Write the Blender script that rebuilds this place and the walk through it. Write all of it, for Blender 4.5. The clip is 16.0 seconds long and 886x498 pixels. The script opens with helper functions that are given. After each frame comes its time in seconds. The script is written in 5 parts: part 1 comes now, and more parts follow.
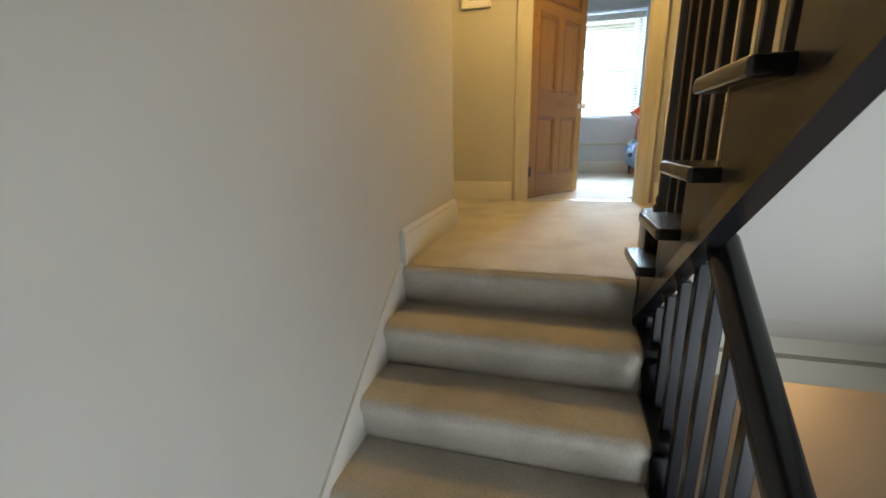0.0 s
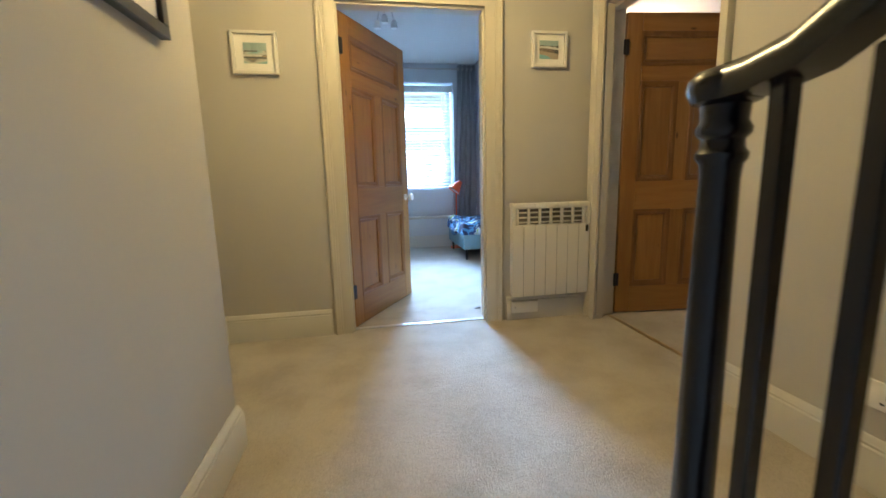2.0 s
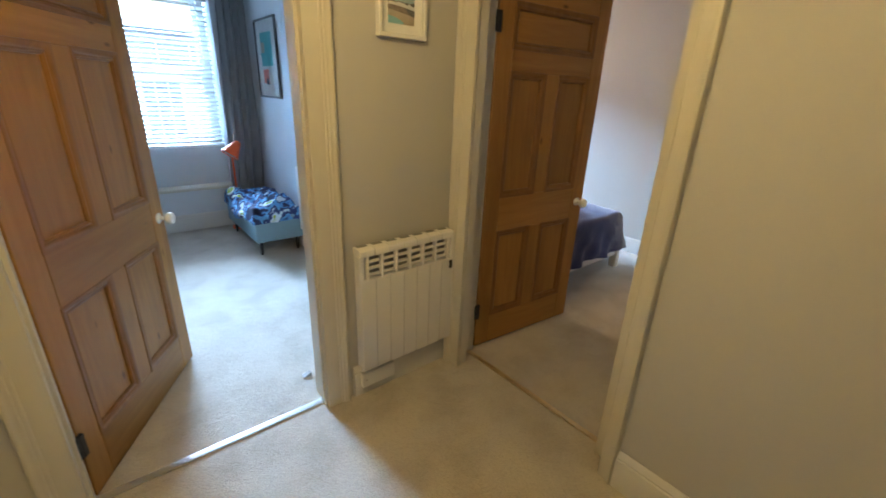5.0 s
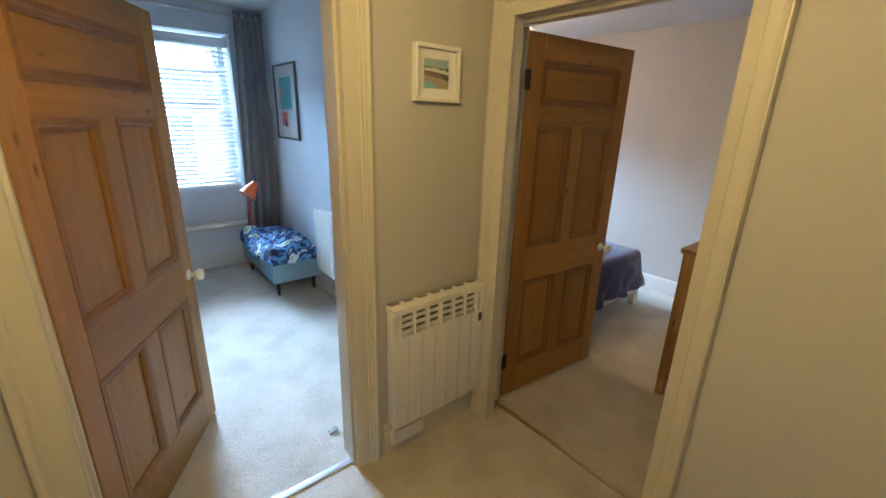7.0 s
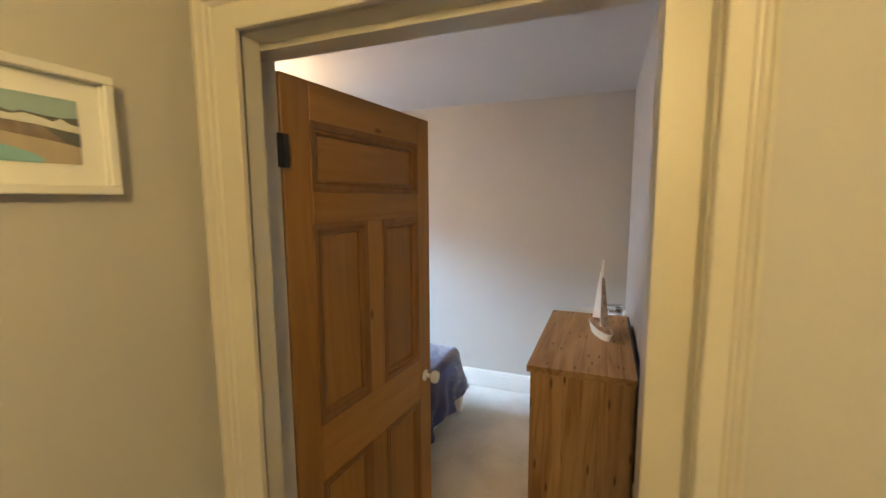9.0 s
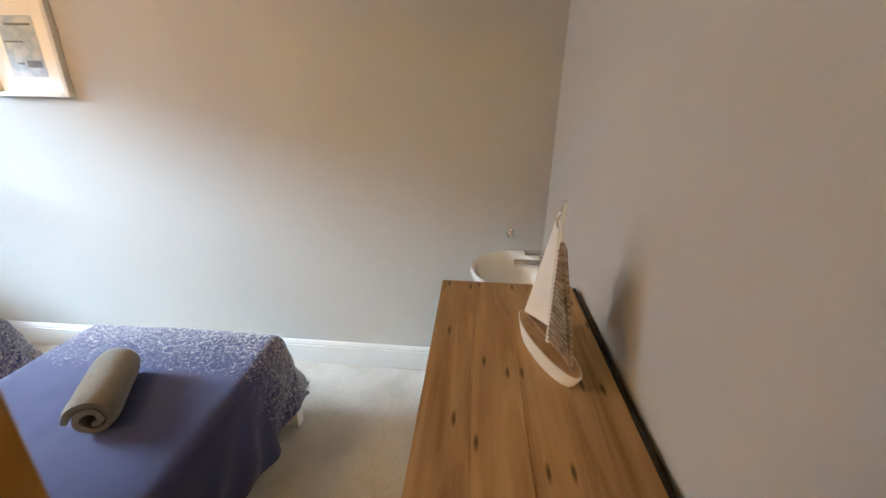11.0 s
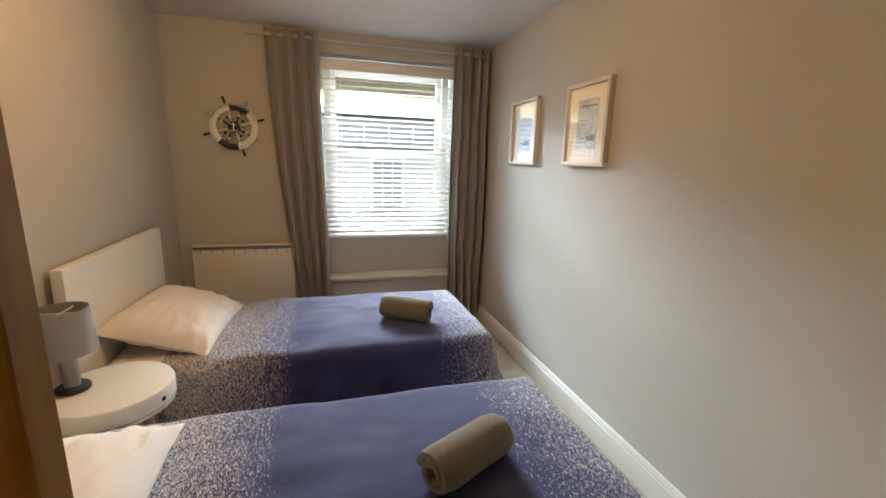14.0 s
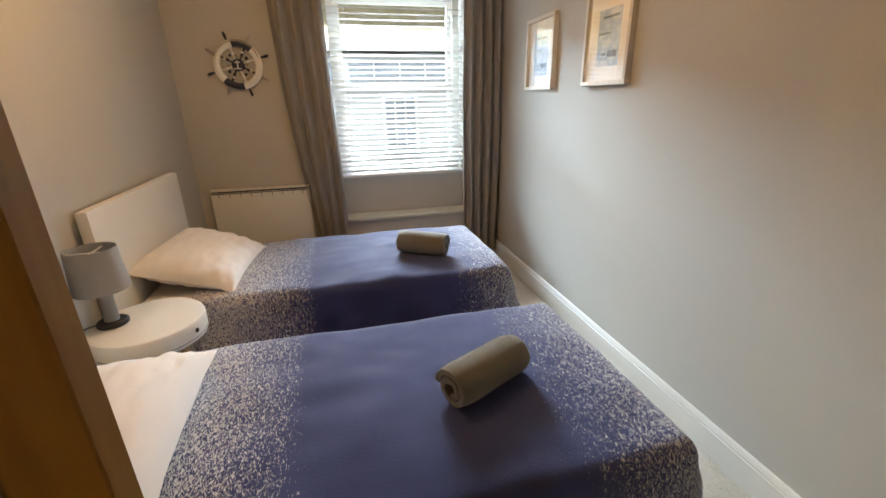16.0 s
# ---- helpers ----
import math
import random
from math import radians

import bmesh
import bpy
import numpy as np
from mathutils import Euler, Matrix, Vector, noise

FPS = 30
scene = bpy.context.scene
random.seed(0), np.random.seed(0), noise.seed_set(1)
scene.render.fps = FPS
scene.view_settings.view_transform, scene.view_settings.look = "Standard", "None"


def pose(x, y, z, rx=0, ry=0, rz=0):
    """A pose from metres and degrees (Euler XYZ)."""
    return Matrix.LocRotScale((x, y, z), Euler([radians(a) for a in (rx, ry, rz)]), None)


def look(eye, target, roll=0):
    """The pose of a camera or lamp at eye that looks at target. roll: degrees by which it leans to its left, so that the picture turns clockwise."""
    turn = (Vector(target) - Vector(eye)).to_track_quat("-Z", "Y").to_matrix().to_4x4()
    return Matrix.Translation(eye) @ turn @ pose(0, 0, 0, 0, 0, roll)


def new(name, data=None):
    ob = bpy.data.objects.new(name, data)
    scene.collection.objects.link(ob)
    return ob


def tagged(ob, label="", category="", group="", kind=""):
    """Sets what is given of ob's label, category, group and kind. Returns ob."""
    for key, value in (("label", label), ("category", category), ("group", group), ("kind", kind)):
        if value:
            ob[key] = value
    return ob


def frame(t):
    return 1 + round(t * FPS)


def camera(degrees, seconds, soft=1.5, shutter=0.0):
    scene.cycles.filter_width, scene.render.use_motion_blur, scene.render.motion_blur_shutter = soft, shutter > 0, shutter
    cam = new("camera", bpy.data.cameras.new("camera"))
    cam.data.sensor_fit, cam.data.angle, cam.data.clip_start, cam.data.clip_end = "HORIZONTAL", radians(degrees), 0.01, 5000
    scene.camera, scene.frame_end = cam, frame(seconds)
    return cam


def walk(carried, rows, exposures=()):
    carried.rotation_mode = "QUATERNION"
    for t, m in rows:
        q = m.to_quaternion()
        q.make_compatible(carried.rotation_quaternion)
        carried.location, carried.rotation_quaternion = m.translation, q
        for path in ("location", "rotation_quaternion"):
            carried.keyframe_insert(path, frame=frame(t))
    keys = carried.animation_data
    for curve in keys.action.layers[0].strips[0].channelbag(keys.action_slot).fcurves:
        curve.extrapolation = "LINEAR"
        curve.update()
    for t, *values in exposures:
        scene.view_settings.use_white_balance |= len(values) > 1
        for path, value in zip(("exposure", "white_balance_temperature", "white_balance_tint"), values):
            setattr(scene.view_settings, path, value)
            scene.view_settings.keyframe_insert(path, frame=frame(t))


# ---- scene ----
cam = camera(94.1, 16.0, 1.5, 0.3)
PATH = [
    (0, (0.541, 0.738, 0.542), (0.011, 2.597, 0.03), -1.2),
    (0.5, (0.429, 0.968, 0.615), (0.231, 2.873, 0.042), -1.0),
    (1, (0.388, 1.173, 0.712), (0.442, 3.131, 0.309), -0.2),
    (1.5, (0.365, 1.449, 0.86), (0.603, 3.411, 0.559), -0.4),
    (2, (0.404, 1.848, 0.967), (0.737, 3.792, 0.636), -1.4),
    (2.5, (0.405, 2.098, 1.070), (0.977, 3.986, 0.744), -0.6),
    (3, (0.456, 2.229, 1.233), (1.274, 4.052, 1.31), -1.0),
    (3.1, (0.460, 2.258, 1.276), (1.292, 4.07, 1.446), -0.5),
    (3.3, (0.460, 2.328, 1.354), (1.366, 4.102, 1.538), -0.5),
    (3.5, (0.476, 2.39, 1.389), (1.441, 4.142, 1.391), -0.0),
    (4, (0.484, 2.586, 1.363), (1.651, 4.144, 0.903), 0.3),
    (4.5, (0.469, 2.696, 1.42), (1.787, 4.102, 0.886), 2.8),
    (5, (0.509, 2.911, 1.453), (1.72, 4.337, 0.747), 2.3),
    (5.2, (0.491, 2.95, 1.5), (1.612, 4.448, 0.794), 1.6),
    (7.3, (0.439, 3.049, 1.594), (1.721, 4.472, 1.019), 2.0),
    (7.5, (0.474, 3.046, 1.561), (1.886, 4.341, 0.988), 1.9),
    (8, (0.637, 3.157, 1.555), (2.281, 4.13, 0.963), 1.9),
    (8.5, (0.909, 3.326, 1.616), (2.637, 4.269, 1.263), 0.3),
    (9, (1.166, 3.593, 1.642), (3.012, 4.324, 1.403), -0.3),
    (9.2, (1.289, 3.686, 1.626), (3.171, 4.296, 1.329), -0.9),
    (11.3, (2.681, 3.801, 1.542), (4.538, 3.936, 0.812), 1.3),
    (11.5, (2.76, 3.811, 1.538), (4.619, 3.991, 0.823), 1.2),
    (12, (2.929, 3.844, 1.537), (4.742, 4.336, 0.851), 0.7),
    (12.5, (3.083, 3.861, 1.515), (4.655, 4.936, 0.904), 1.3),
    (13, (3.123, 3.89, 1.501), (4.197, 5.483, 0.947), 1.3),
    (13.5, (3.139, 3.932, 1.473), (3.805, 5.729, 0.898), 2.0),
    (14, (3.144, 3.933, 1.479), (3.694, 5.81, 1.061), 1.7),
    (14.5, (3.143, 3.928, 1.506), (3.612, 5.851, 1.224), 0.1),
    (15, (3.149, 3.928, 1.494), (3.582, 5.853, 1.169), -0.4),
    (15.5, (3.158, 3.926, 1.459), (3.593, 5.811, 0.954), -0.5),
    (16, (3.164, 3.927, 1.418), (3.607, 5.755, 0.737), -1.1),
]
walk(cam, [(t, look(eye, target, roll)) for t, eye, target, roll in PATH], [(0.0, 0.15, 6400, 10), (0.6, 0.45, 6200, 10), (1.5, 0.28, 5100, 10), (2.0, 0.08, 4900, 10), (2.5, 0.08, 4800, 10), (3.0, -0.18, 5400, 10), (3.5, -0.55, 4900, 10), (4.0, -0.28, 4700, 10), (5.0, -0.17, 5200, 10), (7.3, -0.2, 5300, 10), (8.0, -0.3, 5900, 10), (8.5, -0.06, 5900, 10), (9.2, 0.08, 5300, 10), (11.5, -0.12, 6500, 10), (12.2, -0.33, 6900, 10), (13.0, -0.78, 7200, 10), (14.5, -0.85, 7400, 10), (15.5, -0.78, 7200, 10), (16.0, -0.76, 7000, 10)])

# ---- world, sun, large lights ----
LANDING_GLOW = (1.0, 0.63, 0.19)
BEDROOM_GLOW = (1.0, 0.60, 0.26)
SKY_TINT = (0.48, 0.745, 1.0)


def lamp(name, kind, loc, energy, colour, size=0.1, size_y=None, target=None):
    data = bpy.data.lights.new(name, kind)
    data.energy, data.color = energy, colour
    if kind == "AREA":
        data.shape, data.size, data.size_y = "RECTANGLE", size, size_y or size
    elif kind == "POINT":
        data.shadow_soft_size = size
    ob = new(name, data)
    ob.matrix_world = look(loc, target) if target else pose(*loc)
    return ob


sky_world = bpy.data.worlds.new("sky")
scene.world = sky_world
sky_world.use_nodes = True
wn = sky_world.node_tree
sky = wn.nodes.new("ShaderNodeTexSky")
sky.sky_type, sky.sun_disc = "NISHITA", False
sky.sun_elevation, sky.sun_rotation = radians(48), radians(200)
wn.nodes["Background"].inputs[1].default_value = 0.10
wn.links.new(sky.outputs[0], wn.nodes["Background"].inputs[0])
sun = new("sun", bpy.data.lights.new("sun", "SUN"))
sun.data.energy, sun.data.angle, sun.data.color = 1.3, radians(0.5), (1.0, 0.95, 0.88)
sun.matrix_world = look((0, 0, 20), (1.7, 13, 0))

lamp("daylight_small_bedroom", "AREA", (0.6, 14.5, 4.6), 3500, SKY_TINT, 5.0, 1.4, (1.0, 7.9, 1.5))
lamp("daylight_twin_bedroom", "AREA", (3.9, 14.5, 5.4), 11500, (0.74, 0.87, 1.0), 9.0, 2.8, (3.6, 7.7, 1.4))
# Added cool light from an assumed, unseen opening; brightens the lower stair wall.
lamp("daylight_assumed_window", "AREA", (1.95, 0.55, -0.70), 46, (0.84, 0.93, 1.0), 0.8, 0.9, (-0.1, 1.9, -0.5))
lamp("landing_bulb", "POINT", (0.56, 3.54, 2.09), 47, LANDING_GLOW, 0.10)
lamp("bedroom_bulb", "POINT", (2.98, 5.66, 2.13), 42, BEDROOM_GLOW, 0.15)
lamp("lower_hall_bulb", "POINT", (1.4, 3.35, -0.75), 9, (1.0, 0.60, 0.27), 0.1)
# Added fill for the plaster slope under the upper stairs; no bulb known there.
lamp("lower_stair_fill", "POINT", (1.45, 1.7, -1.9), 3, (1.0, 0.80, 0.60), 0.1)

# ---- materials ----


def mat(name, colour, rough=0.6, metal=0.0, vary=0.06, scale=6.0, bump=0.0, bump_scale=120.0, coat=0.0, spec=0.5, sheen=0.0):
    """A painted or plain surface with blotches at one scale and fine relief at another."""
    m = bpy.data.materials.new(name)
    m.use_nodes = True
    n, l = m.node_tree.nodes, m.node_tree.links
    b = n["Principled BSDF"]
    b.inputs["Roughness"].default_value, b.inputs["Metallic"].default_value = rough, metal
    b.inputs["Specular IOR Level"].default_value = spec
    b.inputs["Coat Weight"].default_value = coat
    b.inputs["Sheen Weight"].default_value = sheen
    co = n.new("ShaderNodeTexCoord")
    big = n.new("ShaderNodeTexNoise")
    big.inputs["Scale"].default_value, big.inputs["Detail"].default_value = scale, 4
    l.new(co.outputs["Object"], big.inputs["Vector"])
    mix = n.new("ShaderNodeMix")
    mix.data_type = "RGBA"
    mix.inputs["A"].default_value = (*[c * (1 - vary) for c in colour], 1)
    mix.inputs["B"].default_value = (*[min(1, c * (1 + vary)) for c in colour], 1)
    l.new(big.outputs["Fac"], mix.inputs["Factor"])
    l.new(mix.outputs["Result"], b.inputs["Base Color"])
    if bump:
        fine = n.new("ShaderNodeTexNoise")
        fine.inputs["Scale"].default_value, fine.inputs["Detail"].default_value = bump_scale, 3
        l.new(co.outputs["Object"], fine.inputs["Vector"])
        bp = n.new("ShaderNodeBump")
        bp.inputs["Strength"].default_value, bp.inputs["Distance"].default_value = bump, 0.004
        l.new(fine.outputs["Fac"], bp.inputs["Height"])
        l.new(bp.outputs["Normal"], b.inputs["Normal"])
    return m


def ramp(n, stops):
    r = n.new("ShaderNodeValToRGB")
    while len(r.color_ramp.elements) < len(stops):
        r.color_ramp.elements.new(0.5)
    for e, (p, c) in zip(r.color_ramp.elements, stops):
        e.position, e.color = p, (*c, 1)
    return r


def wood(name, dark, mid, light, axis="Z", rough=0.45, grain=1.0, knots=True, coat=0.1, knot_size=None, flat_knots=""):
    """Pine with long grain along an axis, knots and a little wear."""
    m = bpy.data.materials.new(name)
    m.use_nodes = True
    n, l = m.node_tree.nodes, m.node_tree.links
    b = n["Principled BSDF"]
    b.inputs["Roughness"].default_value = rough
    b.inputs["Coat Weight"].default_value = coat
    b.inputs["Specular IOR Level"].default_value = 0.3
    b.inputs["Coat Roughness"].default_value = 0.3
    co = n.new("ShaderNodeTexCoord")
    info = n.new("ShaderNodeObjectInfo")
    shift = n.new("ShaderNodeVectorMath")
    shift.operation = "MULTIPLY_ADD"
    shift.inputs[1].default_value = (3.1, 5.7, 2.3)
    comb = n.new("ShaderNodeCombineXYZ")
    for s in range(3):
        l.new(info.outputs["Random"], comb.inputs[s])
    l.new(comb.outputs[0], shift.inputs[0])
    l.new(co.outputs["Object"], shift.inputs[2])
    mp = n.new("ShaderNodeMapping")
    stretch = {"X": (1.0, 11, 11), "Y": (11, 1.0, 11), "Z": (11, 11, 1.0)}[axis]
    mp.inputs["Scale"].default_value = [s * grain for s in stretch]
    l.new(shift.outputs[0], mp.inputs["Vector"])
    wave = n.new("ShaderNodeTexNoise")
    wave.inputs["Scale"].default_value, wave.inputs["Detail"].default_value, wave.inputs["Distortion"].default_value = 1.6, 6, 1.4
    l.new(mp.outputs[0], wave.inputs["Vector"])
    fine = n.new("ShaderNodeTexNoise")
    fine.inputs["Scale"].default_value, fine.inputs["Detail"].default_value = 9, 3
    l.new(mp.outputs[0], fine.inputs["Vector"])
    add = n.new("ShaderNodeMath")
    add.operation = "MULTIPLY_ADD"
    add.inputs[1].default_value = 0.14
    l.new(fine.outputs["Fac"], add.inputs[0])
    l.new(wave.outputs["Fac"], add.inputs[2])
    r = ramp(n, [(0.38, dark), (0.62, mid), (0.90, light)])
    l.new(add.outputs[0], r.inputs["Fac"])
    out = r.outputs["Color"]
    if knots:
        v = n.new("ShaderNodeTexVoronoi")
        if flat_knots:
            v.voronoi_dimensions = "2D"
        mk = n.new("ShaderNodeMapping")
        mk.inputs["Scale"].default_value = knot_size or {"X": (3.6, 9, 9), "Y": (9, 3.6, 9), "Z": (9, 9, 3.6)}[axis]
        l.new(shift.outputs[0], mk.inputs["Vector"])
        v.inputs["Scale"].default_value = 1.0
        if flat_knots == "YZ":
            cut, lay = n.new("ShaderNodeSeparateXYZ"), n.new("ShaderNodeCombineXYZ")
            l.new(mk.outputs[0], cut.inputs[0])
            l.new(cut.outputs["Y"], lay.inputs["X"])
            l.new(cut.outputs["Z"], lay.inputs["Y"])
            l.new(lay.outputs[0], v.inputs["Vector"])
        else:
            l.new(mk.outputs[0], v.inputs["Vector"])
        kr = ramp(n, [(0.03, (1, 1, 1)), (0.10, (0, 0, 0))])
        l.new(v.outputs["Distance"], kr.inputs["Fac"])
        km = n.new("ShaderNodeMix")
        km.data_type = "RGBA"
        l.new(kr.outputs["Color"], km.inputs["Factor"])
        l.new(out, km.inputs["A"])
        km.inputs["B"].default_value = (*[c * 0.4 for c in dark], 1)
        out = km.outputs["Result"]
    tone = n.new("ShaderNodeMapRange")
    tone.inputs["To Min"].default_value, tone.inputs["To Max"].default_value = 0.86, 1.10
    l.new(info.outputs["Random"], tone.inputs["Value"])
    hsv = n.new("ShaderNodeHueSaturation")
    l.new(tone.outputs[0], hsv.inputs["Value"])
    l.new(out, hsv.inputs["Color"])
    l.new(hsv.outputs["Color"], b.inputs["Base Color"])
    bp = n.new("ShaderNodeBump")
    bp.inputs["Strength"].default_value, bp.inputs["Distance"].default_value = 0.08, 0.002
    l.new(add.outputs[0], bp.inputs["Height"])
    l.new(bp.outputs["Normal"], b.inputs["Normal"])
    return m


def carpet_mat(name, colour):
    """Short loop pile: fine fleck, tracked-in patches and strong small relief."""
    m = mat(name, colour, 0.95, vary=0.10, scale=2.2, spec=0.1, sheen=0.25)
    n, l = m.node_tree.nodes, m.node_tree.links
    b = n["Principled BSDF"]
    co = n.new("ShaderNodeTexCoord")
    v = n.new("ShaderNodeTexVoronoi")
    v.inputs["Scale"].default_value = 150
    wob = n.new("ShaderNodeTexNoise")
    wob.inputs["Scale"].default_value, wob.inputs["Detail"].default_value = 45, 3
    l.new(co.outputs["Object"], wob.inputs["Vector"])
    jit = n.new("ShaderNodeVectorMath")
    jit.operation = "MULTIPLY_ADD"
    jit.inputs[1].default_value = (0.05, 0.05, 0.05)
    l.new(wob.outputs["Color"], jit.inputs[0])
    l.new(co.outputs["Object"], jit.inputs[2])
    l.new(jit.outputs[0], v.inputs["Vector"])
    patch = n.new("ShaderNodeTexNoise")
    patch.inputs["Scale"].default_value, patch.inputs["Detail"].default_value = 28, 5
    l.new(co.outputs["Object"], patch.inputs["Vector"])
    h = n.new("ShaderNodeMath")
    h.operation = "MULTIPLY_ADD"
    h.inputs[1].default_value = 1.6
    l.new(patch.outputs["Fac"], h.inputs[0])
    l.new(v.outputs["Distance"], h.inputs[2])
    bp = n.new("ShaderNodeBump")
    bp.inputs["Strength"].default_value, bp.inputs["Distance"].default_value = 0.5, 0.006
    l.new(h.outputs[0], bp.inputs["Height"])
    l.new(bp.outputs["Normal"], b.inputs["Normal"])
    src = b.inputs["Base Color"].links[0].from_socket
    sp = n.new("ShaderNodeMix")
    sp.data_type, sp.blend_type = "RGBA", "MULTIPLY"
    fl = ramp(n, [(0.0, (0.70, 0.69, 0.68)), (0.6, (1.08, 1.08, 1.08))])
    l.new(v.outputs["Distance"], fl.inputs["Fac"])
    sp.inputs["Factor"].default_value = 0.8
    soil = n.new("ShaderNodeTexNoise")
    soil.inputs["Scale"].default_value, soil.inputs["Detail"].default_value = 4.5, 6
    l.new(co.outputs["Object"], soil.inputs["Vector"])
    worn = ramp(n, [(0.36, (0.66, 0.62, 0.56)), (0.56, (1.0, 1.0, 1.0)), (0.72, (1.05, 1.05, 1.05))])
    l.new(soil.outputs["Fac"], worn.inputs["Fac"])
    dirt = n.new("ShaderNodeMix")
    dirt.data_type, dirt.blend_type = "RGBA", "MULTIPLY"
    dirt.inputs["Factor"].default_value = 0.45
    l.new(src, dirt.inputs["A"])
    l.new(worn.outputs["Color"], dirt.inputs["B"])
    src = dirt.outputs["Result"]
    l.new(src, sp.inputs["A"])
    l.new(fl.outputs["Color"], sp.inputs["B"])
    l.new(sp.outputs["Result"], b.inputs["Base Color"])
    return m


def spread_mat(name, length):
    """Woven navy bedspread: pale flecks crowd towards head and foot; x runs from headboard to foot."""
    m = bpy.data.materials.new(name)
    m.use_nodes = True
    n, l = m.node_tree.nodes, m.node_tree.links
    b = n["Principled BSDF"]
    b.inputs["Roughness"].default_value, b.inputs["Sheen Weight"].default_value = 0.85, 0.25
    b.inputs["Specular IOR Level"].default_value = 0.15
    uv = n.new("ShaderNodeUVMap")
    sep = n.new("ShaderNodeSeparateXYZ")
    l.new(uv.outputs[0], sep.inputs[0])
    dens = ramp(n, [(0.0, (0.57,) * 3), (0.18, (0.545,) * 3), (0.28, (0.48,) * 3), (0.34, (0.42,) * 3), (0.39, (0.22,) * 3), (0.66, (0.20,) * 3), (0.72, (0.39,) * 3), (0.84, (0.49,) * 3), (1.0, (0.55,) * 3)])
    l.new(sep.outputs["X"], dens.inputs["Fac"])
    mp = n.new("ShaderNodeMapping")
    mp.inputs["Scale"].default_value = (410, 175, 1)
    l.new(uv.outputs[0], mp.inputs["Vector"])
    fl = n.new("ShaderNodeTexNoise")
    fl.inputs["Scale"].default_value, fl.inputs["Detail"].default_value, fl.inputs["Distortion"].default_value = 1.0, 4.0, 1.6
    l.new(mp.outputs[0], fl.inputs["Vector"])
    lt = n.new("ShaderNodeMath")
    lt.operation = "SUBTRACT"
    l.new(dens.outputs["Color"], lt.inputs[0])
    l.new(fl.outputs["Fac"], lt.inputs[1])
    st = n.new("ShaderNodeMath")
    st.operation, st.use_clamp = "MULTIPLY", True
    st.inputs[1].default_value = 21
    l.new(lt.outputs[0], st.inputs[0])
    navy = n.new("ShaderNodeTexNoise")
    navy.inputs["Scale"].default_value = 5
    l.new(uv.outputs[0], navy.inputs["Vector"])
    nr = ramp(n, [(0.3, (0.026, 0.034, 0.110)), (0.7, (0.042, 0.052, 0.150))])
    l.new(navy.outputs["Fac"], nr.inputs["Fac"])
    mix = n.new("ShaderNodeMix")
    mix.data_type = "RGBA"
    l.new(st.outputs[0], mix.inputs["Factor"])
    l.new(nr.outputs["Color"], mix.inputs["A"])
    mix.inputs["B"].default_value = (0.58, 0.56, 0.54, 1)
    l.new(mix.outputs["Result"], b.inputs["Base Color"])
    wv = n.new("ShaderNodeTexNoise")
    wm = n.new("ShaderNodeMapping")
    wm.inputs["Scale"].default_value = (900, 260, 1)
    l.new(uv.outputs[0], wm.inputs["Vector"])
    l.new(wm.outputs[0], wv.inputs["Vector"])
    wv.inputs["Scale"].default_value = 1.0
    bp = n.new("ShaderNodeBump")
    bp.inputs["Strength"].default_value, bp.inputs["Distance"].default_value = 0.55, 0.004
    l.new(wv.outputs["Fac"], bp.inputs["Height"])
    l.new(bp.outputs["Normal"], b.inputs["Normal"])
    return m


def blend_mat(name, stops, scale=5.0, detail=4.0, rough=0.7, stretch=(1, 1, 1), bump=0.0):
    """Soft bands or patches of several colours."""
    m = bpy.data.materials.new(name)
    m.use_nodes = True
    n, l = m.node_tree.nodes, m.node_tree.links
    b = n["Principled BSDF"]
    b.inputs["Roughness"].default_value = rough
    co = n.new("ShaderNodeTexCoord")
    mp = n.new("ShaderNodeMapping")
    mp.inputs["Scale"].default_value = stretch
    l.new(co.outputs["Object"], mp.inputs["Vector"])
    t = n.new("ShaderNodeTexNoise")
    t.inputs["Scale"].default_value, t.inputs["Detail"].default_value = scale, detail
    l.new(mp.outputs[0], t.inputs["Vector"])
    r = ramp(n, stops)
    l.new(t.outputs["Fac"], r.inputs["Fac"])
    l.new(r.outputs["Color"], b.inputs["Base Color"])
    if bump:
        bp = n.new("ShaderNodeBump")
        bp.inputs["Strength"].default_value, bp.inputs["Distance"].default_value = bump, 0.004
        l.new(t.outputs["Fac"], bp.inputs["Height"])
        l.new(bp.outputs["Normal"], b.inputs["Normal"])
    return m


def glow_mat(name, colour, strength):
    m = bpy.data.materials.new(name)
    m.use_nodes = True
    b = m.node_tree.nodes["Principled BSDF"]
    b.inputs["Base Color"].default_value = (*colour, 1)
    b.inputs["Emission Color"].default_value = (*colour, 1)
    b.inputs["Emission Strength"].default_value = strength
    return m


def glass_mat(name, rough=0.0):
    m = bpy.data.materials.new(name)
    m.use_nodes = True
    b = m.node_tree.nodes["Principled BSDF"]
    b.inputs["Base Color"].default_value = (1, 1, 1, 1)
    b.inputs["Transmission Weight"].default_value = 1.0
    b.inputs["Roughness"].default_value, b.inputs["IOR"].default_value = rough, 1.45
    return m


